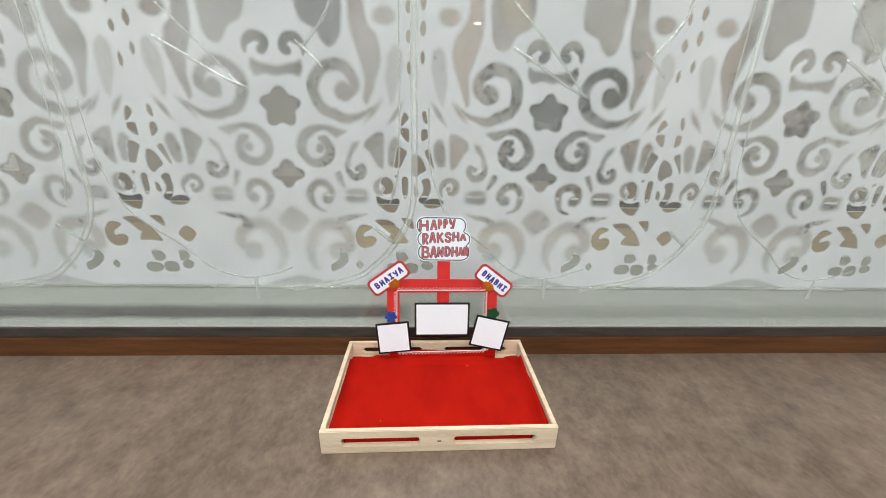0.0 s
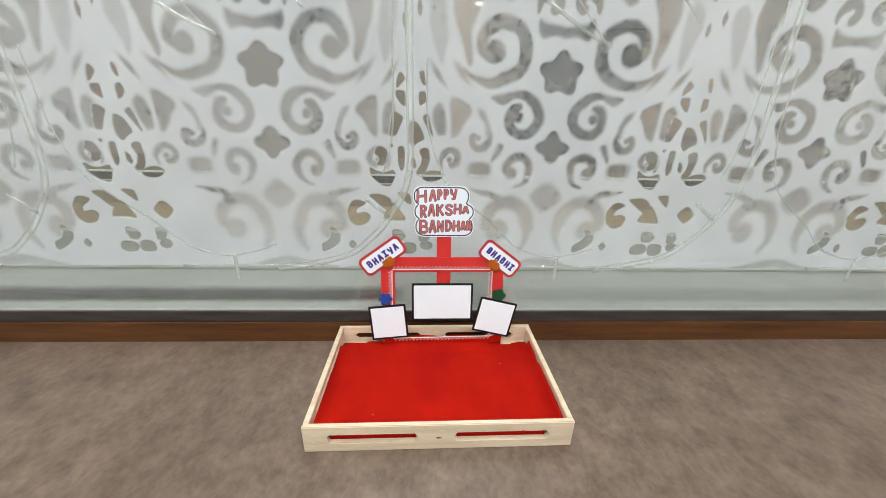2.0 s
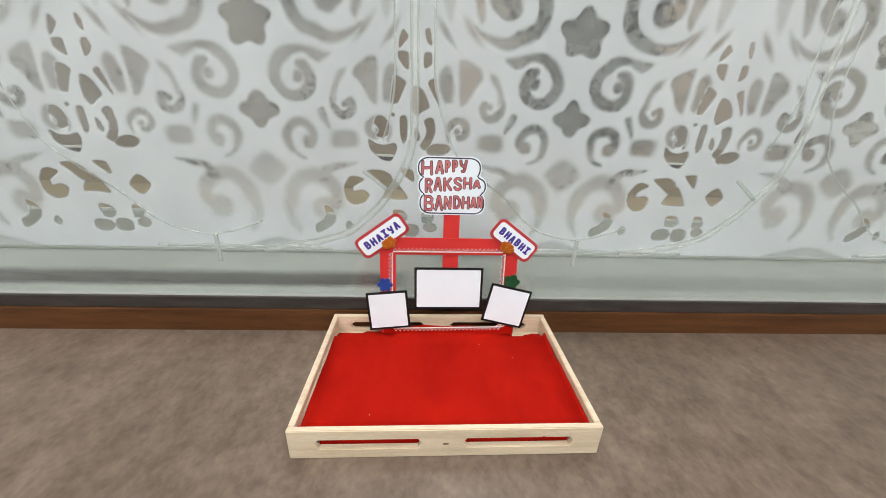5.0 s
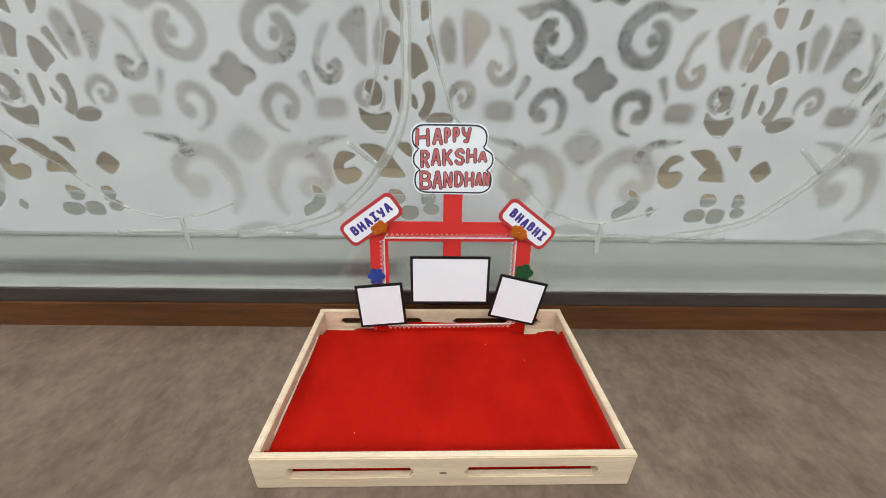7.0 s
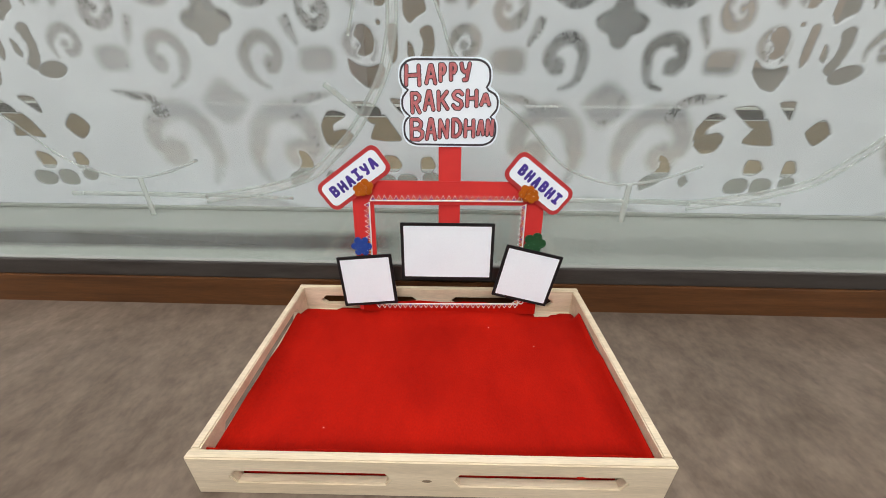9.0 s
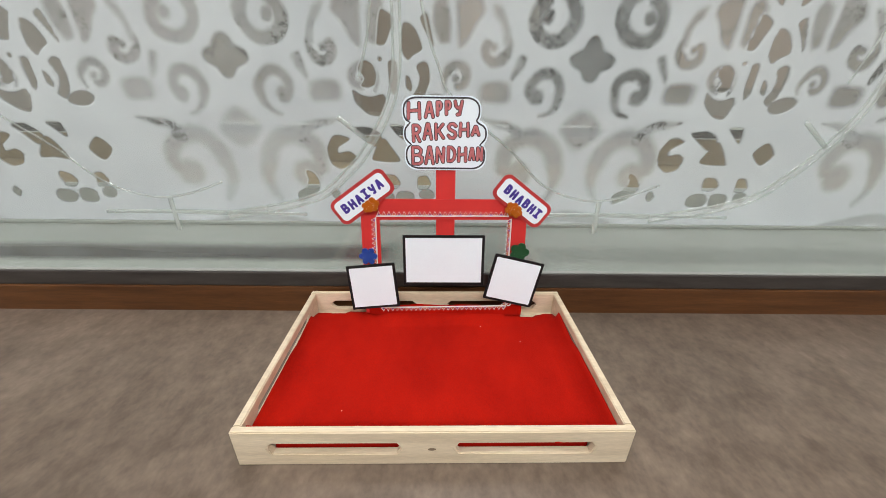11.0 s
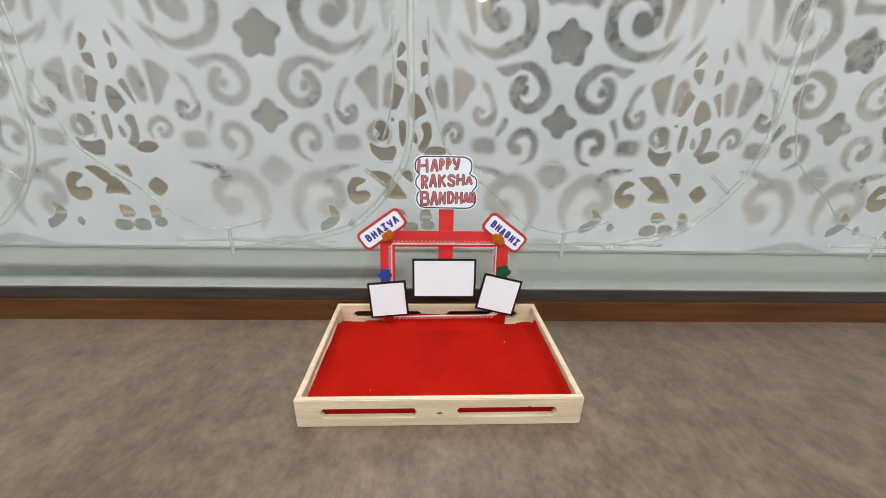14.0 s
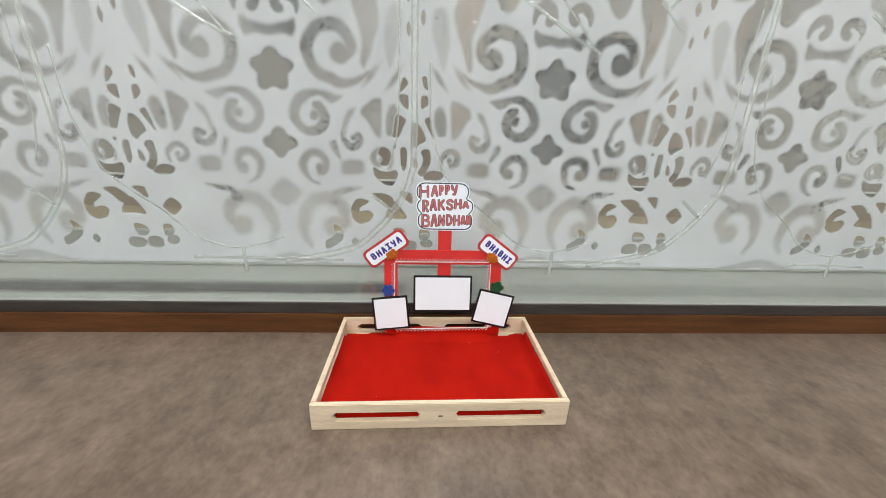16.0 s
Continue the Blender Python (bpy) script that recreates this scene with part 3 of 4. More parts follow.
CUT_MIDDLE = (
    ((-0.043, 0.422), (-0.031, 0.418), (-0.021, 0.410), (-0.030, 0.392), (-0.038, 0.373), (-0.051, 0.373), (-0.048, 0.394)),
    ((-0.008, 0.403), (0.001, 0.401), (0.010, 0.394), (0.017, 0.381), (0.021, 0.369), (0.006, 0.362), (-0.003, 0.353), (-0.012, 0.364), (-0.012, 0.388)),
    ((0.016, 0.410), (0.028, 0.418), (0.035, 0.393), (0.040, 0.370), (0.034, 0.380)),
    ((-0.079, 0.349), (-0.070, 0.350), (-0.060, 0.344), (-0.055, 0.331), (-0.058, 0.317), (-0.069, 0.312), (-0.080, 0.314), (-0.072, 0.324), (-0.078, 0.332), (-0.084, 0.337)),
)
CUT_LOWER = (
    ((-0.034, 0.350), (-0.025, 0.353), (-0.020, 0.347), (-0.021, 0.328), (-0.022, 0.310), (-0.029, 0.300), (-0.034, 0.319)),
    ((0.010, 0.346), (0.021, 0.352), (0.030, 0.348), (0.032, 0.325), (0.025, 0.301), (0.014, 0.288), (0.004, 0.297), (0.014, 0.312), (0.017, 0.328)),
    ((-0.006, 0.332), (0.000, 0.327), (0.004, 0.314), (0.002, 0.306), (-0.006, 0.312)),
    ((-0.096, 0.311), (-0.081, 0.300), (-0.064, 0.298), (-0.046, 0.304), (-0.041, 0.294), (-0.052, 0.267), (-0.071, 0.271), (-0.092, 0.289)),
    ((-0.102, 0.247), (-0.073, 0.249), (-0.054, 0.239), (-0.050, 0.227), (-0.064, 0.215), (-0.083, 0.232)),
)
CUT_FOOT = (
    ((-0.073, 0.194), (-0.058, 0.222), (-0.046, 0.232), (-0.032, 0.214), (-0.019, 0.190), (-0.044, 0.192)),
    ((-0.038, 0.254), (-0.010, 0.254), (-0.008, 0.226), (-0.026, 0.241)),
    ((-0.136, 0.235), (-0.124, 0.238), (-0.105, 0.231), (-0.130, 0.216), (-0.130, 0.203), (-0.110, 0.209), (-0.098, 0.200), (-0.107, 0.182), (-0.128, 0.176), (-0.144, 0.187), (-0.149, 0.212)),
    ((-0.052, 0.168), (-0.031, 0.166), (-0.021, 0.152), (-0.032, 0.141), (-0.050, 0.143)),
    ((0.010, 0.166), (0.026, 0.167), (0.034, 0.152), (0.026, 0.141), (0.010, 0.142)),
    ((-0.192, 0.175), (-0.178, 0.169), (-0.169, 0.155), (-0.171, 0.140), (-0.188, 0.125), (-0.212, 0.114), (-0.213, 0.133), (-0.196, 0.141), (-0.187, 0.155)),
)

# leaves on both sides of the axis: how clear and how specked they are, and their corners
LEAVES = (
    (0.95, 0.40, ((0.081, 0.640), (0.073, 0.605), (0.086, 0.560), (0.106, 0.504), (0.115, 0.515), (0.110, 0.565), (0.126, 0.610), (0.138, 0.650), (0.140, 0.760), (0.110, 0.760), (0.107, 0.690), (0.098, 0.656))),
    (0.50, 0.35, ((0.030, 0.615), (0.029, 0.580), (0.040, 0.545), (0.054, 0.506), (0.062, 0.520), (0.066, 0.560), (0.063, 0.605), (0.048, 0.626))),
    (0.90, 0.45, ((0.151, 0.700), (0.155, 0.642), (0.165, 0.621), (0.181, 0.614), (0.196, 0.625), (0.206, 0.646), (0.238, 0.660), (0.245, 0.692), (0.236, 0.760), (0.155, 0.760))),
    (1.00, 0.60, ((0.073, 0.449), (0.088, 0.449), (0.114, 0.434), (0.118, 0.419), (0.105, 0.404), (0.092, 0.378), (0.077, 0.368), (0.075, 0.415))),
    (1.00, 0.50, ((0.037, 0.428), (0.048, 0.441), (0.060, 0.434), (0.065, 0.415), (0.066, 0.378), (0.050, 0.373), (0.039, 0.400))),
    (0.80, 0.60, ((0.128, 0.432), (0.146, 0.425), (0.157, 0.398), (0.159, 0.372), (0.150, 0.374), (0.146, 0.400), (0.134, 0.415))),
    (0.90, 0.70, ((0.152, 0.453), (0.176, 0.457), (0.205, 0.462), (0.198, 0.446), (0.176, 0.437))),
    (0.85, 1.00, ((0.176, 0.364), (0.189, 0.358), (0.181, 0.340), (0.167, 0.322), (0.165, 0.332))),
    (0.90, 0.95, ((0.114, 0.265), (0.145, 0.252), (0.168, 0.246), (0.174, 0.233), (0.186, 0.223), (0.198, 0.229), (0.197, 0.244), (0.182, 0.256), (0.160, 0.263))),
    (1.00, -1.0, ((0.186, 0.075), (0.230, 0.087), (0.268, 0.099), (0.300, 0.104), (0.300, 0.077), (0.240, 0.074))),
    (1.00, 0.60, ((0.240, 0.593), (0.256, 0.582), (0.300, 0.576), (0.300, 0.558), (0.270, 0.562), (0.247, 0.555), (0.239, 0.570))),
)


def bowed(corners):
    """The outline with its corners cut round twice."""
    for cut in (0.16, 0.22):
        pts = []
        for (ax, az), (bx, bz) in zip(corners, corners[1:] + corners[:1]):
            pts += [(ax + (bx - ax) * k, az + (bz - az) * k) for k in (cut, 1 - cut)]
        corners = tuple(pts)
    return corners


def inside_depth(x, z, corners):
    """How deep a point lies inside a closed outline (negative outside)."""
    best, odd = np.full_like(x, 9.0), np.zeros(x.shape, bool)
    for (ax, az), (bx, bz) in zip(corners, corners[1:] + corners[:1]):
        dx, dz = bx - ax, bz - az
        t = np.clip(((x - ax) * dx + (z - az) * dz) / (dx * dx + dz * dz), 0, 1)
        best = np.minimum(best, np.hypot(x - ax - t * dx, z - az - t * dz))
        if dz:
            odd ^= ((az > z) != (bz > z)) & (x < ax + (z - az) / dz * dx)
    return np.where(odd, best, -best)


def step(d, s):
    t = np.clip(0.5 + d / (2 * s), 0, 1)
    return t * t * (3 - 2 * t)


def blob_mask(x, z, bx, bz, a, b, turn, p, s):
    c, n = math.cos(radians(turn)), math.sin(radians(turn))
    u, v = ((x - bx) * c + (z - bz) * n) / a, (-(x - bx) * n + (z - bz) * c) / b
    r = (np.abs(u) ** p + np.abs(v) ** p) ** (1 / p)
    return step((1 - r) * min(a, b), s)


def spiral_mask(x, z, sx, sz, radius, start, sense, turns, half, dot, dot_x, dot_z, s):
    r, a = np.hypot(x - sx, z - sz), np.arctan2(z - sz, x - sx)
    phi = np.mod(sense * (a - radians(start)), 2 * np.pi)
    best = np.zeros_like(r)
    for wrap in range(2):
        f = (phi + 2 * np.pi * wrap) / (2 * np.pi * turns)
        arm = radius * (1 + 0.45 * np.maximum(0, 0.20 - f) / 0.20 - 0.45 * f ** 2)
        w = half * np.minimum(1, np.minimum(f * 4 + 0.25, (1 - f) * 8 + 0.3))
        best = np.maximum(best, np.where(f <= 1, step(w - np.abs(r - arm), s), 0))
    return np.maximum(best, step(dot - np.hypot(x - sx - dot_x, z - sz - dot_z), s))


def etched_pane():
    # a finer mesh where the openings are small
    x = np.concatenate([np.arange(-1.5, -0.36, 0.0034), np.arange(-0.36, 0.30, 0.0016), np.arange(0.30, 1.5001, 0.0034)])
    z = np.concatenate([np.arange(0.072, 0.51, 0.0016), np.arange(0.51, 0.83, 0.0026)])
    px, pz = np.meshgrid(x, z)
    gx, gz = -0.010 + (px + 0.010) / GROWN, 0.38 + (pz - 0.38) / GROWN
    # hand-cut wobble
    wx = 0.0011 * np.sin(gx * 71 + 2 * np.sin(gz * 37)) + 0.0005 * np.sin(gz * 133 + gx * 29)
    wz = 0.0011 * np.sin(gz * 63 + 2 * np.sin(gx * 41)) + 0.0005 * np.sin(gx * 121 - gz * 37)
    fx = np.abs(np.mod(gx + wx - AXIS + HALF, 2 * HALF) - HALF)
    fz = gz + wz
    mask = np.zeros_like(fx)
    speck = np.full_like(fx, -0.5)

    def opening(shape, weight):
        np.maximum(mask, shape, out=mask)
        speck[shape > 0.15] = weight

    for row in SPIRALS:
        opening(spiral_mask(fx, fz, *row[:-2], 1.5 * row[-2]), row[-1])
    for row in BLOBS + BLOBS_MORE:
        opening(blob_mask(fx, fz, *row[:-1], 1.6 * row[-1]), 0.28)
    for clear, weight, corners in LEAVES:
        opening(clear * step(inside_depth(fx, fz, bowed(corners)), 0.0055), weight)
    mask *= 0.80 + 0.08 * np.clip(gx / 0.2, -1, 1) * np.where(gx < 0, step(0.60 - gz, 0.04), 1) + 0.07 * np.sin(gx * 19 + 1.3 * np.sin(gz * 23))
    stars = np.zeros_like(mask)
    for bx, bz, sa, sb, arms, cut in STARS:
        ang = np.arctan2((fz - bz) / sb, (fx - bx) / sa)
        rad = np.hypot((fx - bx) / sa, (fz - bz) / sb)
        stars = np.maximum(stars, step((1 - cut + cut * np.cos(arms * (ang - np.pi / 2)) - rad) * sb, 0.0040))
    mask = np.maximum(mask, 0.90 * stars)
    speck[stars > 0.15] = 0.95
    ux, crisp = np.mod(gx + 0.5 * wx - AXIS + HALF, 2 * HALF) - HALF, np.zeros_like(fx)
    for row in CRISP + CRISP_LOW:
        crisp = np.maximum(crisp, blob_mask(ux, fz, *row, 0.0011))
    near = np.abs(ux) < 0.22
    wide = np.zeros_like(crisp)
    for corners in CUT_UPPER + CUT_MIDDLE + CUT_LOWER + CUT_FOOT:
        deep = inside_depth(ux[near], fz[near], bowed(corners))
        crisp[near] = np.maximum(crisp[near], step(deep + 0.0009, 0.0012))
        wide[near] = np.maximum(wide[near], step(deep + 0.0022, 0.0016))
    mask *= 1 - wide
    # the frosting is thicker towards the foot of the pane
    mask *= 0.66 + 0.34 * step(fz - 0.275, 0.05)
    mask = 0.05 + 0.95 * np.maximum(mask * (1 - np.clip(3 * crisp, 0, 1)), crisp)
    # the frosting stands a little proud of the clear glass
    co = np.stack([px, ETCH - 0.0016 * (1 - mask), pz], -1).reshape(-1, 3)
    ny, nx = gx.shape
    i = np.arange(ny * nx).reshape(ny, nx)
    faces = np.stack([i[:-1, :-1], i[:-1, 1:], i[1:, 1:], i[1:, :-1]], -1).reshape(-1, 4)
    me = bpy.data.meshes.new("etched_pane")
    me.vertices.add(len(co))
    me.vertices.foreach_set("co", co.ravel())
    me.loops.add(faces.size)
    me.loops.foreach_set("vertex_index", faces.ravel())
    me.polygons.add(len(faces))
    me.polygons.foreach_set("loop_start", np.arange(0, faces.size, 4))
    me.update(calc_edges=True)
    me.polygons.foreach_set("use_smooth", np.ones(len(faces), bool))
    me.attributes.new("clear", "FLOAT", "POINT").data.foreach_set("value", mask.ravel())
    near = np.zeros_like(mask)
    for dx, dz in ((5, 0), (-5, 0), (0, 5), (0, -5)):
        near = np.maximum(near, 1 - np.roll(mask, (dz, dx), (0, 1)))
    speck *= 0.55 + 0.40 * np.clip(1.6 * near, 0, 1) + 0.12 * stars
    speck *= np.where(gx > 0, np.where(fx < 0.15, 0.72, 1.0), np.where((fx < 0.20) & (gz < 0.42), 1.0, 0.70))
    me.attributes.new("rim", "FLOAT", "POINT").data.foreach_set("value", np.where(crisp > 0.02, -3.0, speck).ravel())
    me.materials.append(ETCHED)
    return new("pane", me)


screen = thing("etched_glass_panel", pose(0, 0, 0), "white frosted glass panel with clear scrolls and black specks", "glass panel", kind="structure")
etched_pane().parent = screen
part("bottom_rail", box(-1.5, 1.5, ETCH - 0.008, ETCH + 0.010, SILL + 0.0002, 0.0725, 0.0015), LEDGE, screen, "thin grey rail")
part("top_rail", box(-1.5, 1.5, ETCH - 0.008, ETCH + 0.010, 0.828, 0.85, 0.0015), STEEL, screen)

# ---- front pane with its ground lines ----
front = thing("front_glass", pose(0, GLASS, 0), "clear glass pane with curved ground lines", "glass panel", kind="structure")
pane = part("pane", box(-WIDE, WIDE, 0, 0.005, 0.0662, 1.25), PANE, front)
pane.visible_shadow = False
GROOVE = clear_glass("ground_line", (0.80, 0.85, 0.82), 0.24, 0.10)
# one broad groove, seen as its two rims
BROAD = ((-0.290, 0.150), (-0.210, 0.164), (-0.162, 0.178), (-0.141, 0.190), (-0.120, 0.209), (-0.100, 0.229), (-0.081, 0.255), (-0.062, 0.287), (-0.052, 0.317), (-0.047, 0.365), (-0.047, 0.560), (-0.047, 0.760))


def beside(pts, d):
    """The line that runs d metres to the side of a line."""
    out = []
    for i, (x, z) in enumerate(pts):
        (ax, az), (bx, bz) = pts[max(i - 1, 0)], pts[min(i + 1, len(pts) - 1)]
        n = math.hypot(bx - ax, bz - az)
        out.append((x - d * (bz - az) / n, z + d * (bx - ax) / n))
    return tuple(out)


LINES = (
    (beside(BROAD, 0.0044), 0.0009),
    (beside(BROAD, -0.0044), 0.0008),
    (((-0.021, 0.500), (-0.019, 0.413), (-0.014, 0.385), (-0.007, 0.359), (0.002, 0.337), (0.013, 0.311), (0.050, 0.276), (0.094, 0.243), (0.144, 0.196), (0.204, 0.176), (0.255, 0.182), (0.300, 0.198)), 0.0008),
    (((-0.071, 0.760), (-0.071, 0.585), (-0.073, 0.470), (-0.074, 0.410), (-0.079, 0.374), (-0.0865, 0.347), (-0.0935, 0.325)), 0.0008),
    (((-0.124, 0.281), (-0.085, 0.250)), 0.0016),
    (((-0.230, 0.585), (-0.208, 0.610), (-0.191, 0.632), (-0.178, 0.665), (-0.170, 0.760)), 0.0013),
    (((-0.240, 0.597), (-0.216, 0.575), (-0.198, 0.558)), 0.0010),
    (((0.120, 0.596), (0.135, 0.588), (0.155, 0.577), (0.190, 0.556), (0.220, 0.539), (0.260, 0.522)), 0.0015),
    (((0.095, 0.680), (0.141, 0.638), (0.182, 0.598), (0.221, 0.558), (0.250, 0.525)), 0.0009),
)
LINES_LOW = (
    (((-0.420, 0.155), (-0.330, 0.156), (-0.180, 0.153)), 0.0012),
    (((0.130, 0.155), (0.225, 0.155), (0.300, 0.153)), 0.0014),
    (((0.223, 0.176), (0.223, 0.155), (0.223, 0.128)), 0.0018),
)
BAND = clear_glass("ground_band", (0.95, 0.965, 0.95), 0.17, 0.02)
for pts, r, flat, finish in [(pts, r, 0.3, GROOVE) for pts, r in LINES + LINES_LOW] + [(BROAD, 0.0018, 0.06, BAND)]:
    ob = part("ground_line", tube([Vector((p.x, -0.0006, p.y)) for p in spline([Vector(q) for q in pts], 10)], 2.0 * r, 8, flat=flat), finish, pane, smooth=True)
    ob.visible_shadow = False
    # the same lines go on along the pane on both sides
    for shift in (-2 * HALF, 2 * HALF):
        twin = new("ground_line", ob.data)
        twin.parent, twin.location, twin.visible_shadow = pane, (shift, 0, 0), False

# ---- tray ----
W, D, H, T = 0.180, 0.234, 0.0430, 0.0075
tray = thing("serving_tray", pose(0, 0.117, 0, 0, 0, 0.6) @ pose(0, -0.117, 0), "pale pine wooden tray with slotted sides lined in red felt", "tray")


def slotted_board(length, slots, zb, zt, height, thick, tip=0.0045):
    """A board along x from -length to length, standing on z = 0, front at y = 0, with slots that taper at both ends."""
    bm = bmesh.new()
    zm = (zb + zt) / 2
    xs = [-length] + [v for s in slots for v in s] + [length]

    def face(*pts):
        bm.faces.new([bm.verts.new((x, 0, z)) for x, z in pts])

    for i in range(len(xs) - 1):
        x0, x1 = xs[i], xs[i + 1]
        face((x0, 0), (x1, 0), (x1, zb), (x0, zb))
        face((x0, zt), (x1, zt), (x1, height), (x0, height))
        if i % 2 == 0:
            pts = [(x0, zb), (x1, zb)]
            pts += [(x1 - tip, zm)] if i < len(xs) - 2 else []
            pts += [(x1, zt), (x0, zt)]
            pts += [(x0 + tip, zm)] if i else []
            face(*pts)
    bmesh.ops.remove_doubles(bm, verts=bm.verts, dist=1e-6)
    got = bmesh.ops.extrude_face_region(bm, geom=bm.faces[:])
    for v in got["geom"]:
        if isinstance(v, bmesh.types.BMVert):
            v.co.y = thick
    bmesh.ops.recalc_face_normals(bm, faces=bm.faces)
    sharp = [e for e in bm.edges if len(e.link_faces) == 2 and e.calc_face_angle(0) > 1.0]
    bmesh.ops.bevel(bm, geom=sharp, offset=0.0011, segments=2, affect="EDGES")
    return bm


PAIR = ((-0.146, -0.034), (0.023, 0.143))
fb = part("front_board", slotted_board(W, PAIR, 0.0148, 0.0280, H, T), PINE_X, tray)
bb = part("back_board", slotted_board(W, PAIR, 0.0175, 0.0300, H, T, 0.0075), PINE_X, tray)
bb.location = (0, D - T, 0)
for sx in (-1, 1):
    sb = part("side_board", slotted_board(D / 2 - T - 0.0001, ((-0.078, 0.078),), 0.0160, 0.0310, H - 0.0006, T), PINE_Y, tray)
    sb.matrix_local = pose(sx * (W - T / 2) + T / 2, D / 2, 0, 0, 0, 90)
part("base", box(-W + T, W - T, T, D - T, 0.001, 0.0100), PINE_X, tray)
bm = bmesh.new()
bmesh.ops.create_uvsphere(bm, u_segments=14, v_segments=8, radius=1, matrix=Matrix.Translation((-0.002, 0.0004, 0.0205)) @ Matrix.Diagonal((0.0046, 0.0007, 0.0022, 1)))
part("knot", bm, surface("pine_knot", (0.14, 0.10, 0.065), (0.30, 0.215, 0.13), 160, 0.6), fb, "dark knot in the pine", True)


def felt_lining():
    """Felt that lies on the base and turns up the front and the sides with an uneven edge."""
    xi, yi = W - T - 0.0006, T + 0.0048
    left = [(-xi, 0.0250), (-xi + 0.0035, 0.0212), (-xi + 0.0090, 0.0172), (-xi + 0.0150, 0.0140), (-xi + 0.0190, 0.0128)]
    right = [(xi, 0.0325), (xi - 0.0035, 0.0262), (xi - 0.0090, 0.0195), (xi - 0.0150, 0.0148), (xi - 0.0190, 0.0128)]
    prof_x = left + [(-xi + 0.020 + (2 * xi - 0.040) * i / 60, 0.0125) for i in range(1, 60)] + right[::-1]
    prof_y = [(yi, 0.0350), (yi + 0.0006, 0.0200), (yi + 0.0025, 0.0155), (yi + 0.006, 0.0135)] + [(yi + 0.006 + (D - T - 0.0012 - yi - 0.006) * i / 46, 0.0125) for i in range(1, 47)]
    rng = random.Random(5)
    wave = [rng.uniform(-1, 1) for _ in range(12)]
    bm = bmesh.new()
    grid = []
    for y, zy in prof_y:
        row = []
        for x, zx in prof_x:
            z = max(zx, zy)
            edge = (z - 0.0125) / 0.0175
            k = y / D * 10
            lift = wave[int(k) % 12] * (1 - k % 1) + wave[(int(k) + 1) % 12] * (k % 1)
            z += edge * (0.0026 * lift + 0.0012 * math.sin(x * 60)) + (0.0006 * noise.noise((x * 24, y * 24, 0)) + 0.0004 * noise.noise((x * 70, y * 11, 3)) + 0.0004) * (1 - min(1, edge))
            if abs(x) > xi - 0.018 and y > 0.195:
                z = min(z, 0.0125 + max(0.0, (0.2235 - y)) * 0.35)
            # cut short at the back, where the bare base shows
            if (x > 0.122 and y > 0.2135 + 0.12 * (x - 0.122)) or (x < -0.128 and y > 0.2225):
                z = 0.0086
            # it ruckles up where the arch stands on it
            ruck = min(1.0, max(0.0, (0.096 - abs(x - 0.012)) / 0.012)) * min(1.0, max(0.0, (y - 0.188) / 0.020))
            z += 0.0050 * ruck * ruck * (3 - 2 * ruck)
            inward = 0.0005 * max(0, edge) * (1 + lift)
            row.append(bm.verts.new((x - math.copysign(inward, x) if zx > 0.0126 else x, y, z)))
        grid.append(row)
    for a, b in zip(grid, grid[1:]):
        for i in range(len(a) - 1):
            bm.faces.new((a[i], a[i + 1], b[i + 1], b[i]))
    bmesh.ops.recalc_face_normals(bm, faces=bm.faces)
    bmesh.ops.solidify(bm, geom=bm.faces[:], thickness=0.0010)
    return bm


part("felt_lining", felt_lining(), FELT, tray, "bright red felt lining", True)
for x0, x1 in PAIR:
    part("felt_strip", box(x0 - 0.0015, x1 + 0.0015, T + 0.0020, T + 0.0042, 0.0101, 0.0300, 0.0003), FELT, tray, "red felt showing in the slot")
bm = bmesh.new()
bmesh.ops.create_icosphere(bm, subdivisions=2, radius=1, matrix=Matrix.Translation((0.112, 0.0012, 0.0284)) @ Matrix.Diagonal((0.0052, 0.0020, 0.0023, 1)))
for v in bm.verts:
    v.co += Vector((0, 0, 0.0012 * noise.noise(v.co * 700)))
part("felt_tuft", bm, FELT, tray, "tuft of red felt poking through the slot", True)

# ---- the paper arch that stands in the tray ----
LEAN_BACK = math.degrees(math.atan(0.12))
BACK = pose(0, 0.2116, 0, -LEAN_BACK, 0, 0)      # the arch's own plane: x along it, z up it, -y to the front
arch = thing("paper_arch", BACK, "red card arch with white zigzag trim standing at the tray's back", "decoration")
FOOT = 0.0180
part("post", prism([(-0.1008, FOOT), (-0.0757, FOOT), (-0.0757, 0.1840), (-0.1003, 0.1840)], 0.0, 0.0022, 0.0003), RED_CARD, arch)
part("post", prism([(0.0962, FOOT), (0.1212, FOOT), (0.1196, 0.1845), (0.0950, 0.1845)], 0.0, 0.0022, 0.0003), RED_CARD, arch)
part("crossbar", prism([(-0.0757, 0.1560), (0.0953, 0.1575), (0.0950, 0.1845), (-0.0757, 0.1840)], 0.0001, 0.0021, 0.0003), RED_CARD, arch)
part("stem", prism([(-0.0004, 0.0800), (0.0241, 0.0800), (0.0239, 0.2330), (-0.0013, 0.2330)], 0.0024, 0.0044, 0.0003), RED_CARD, arch)
rng = random.Random(3)
wavy = [(-0.0960, FOOT - 0.001), (0.1225, FOOT - 0.001)] + [(0.1225 - 0.2185 * i / 24, 0.0318 + 0.0010 * math.sin(i * 0.9) + rng.uniform(-0.0006, 0.0006)) for i in range(25)]
part("base_strip", prism(wavy, -0.0006, -0.0001), FELT, arch, "red card strip with an uneven top edge")


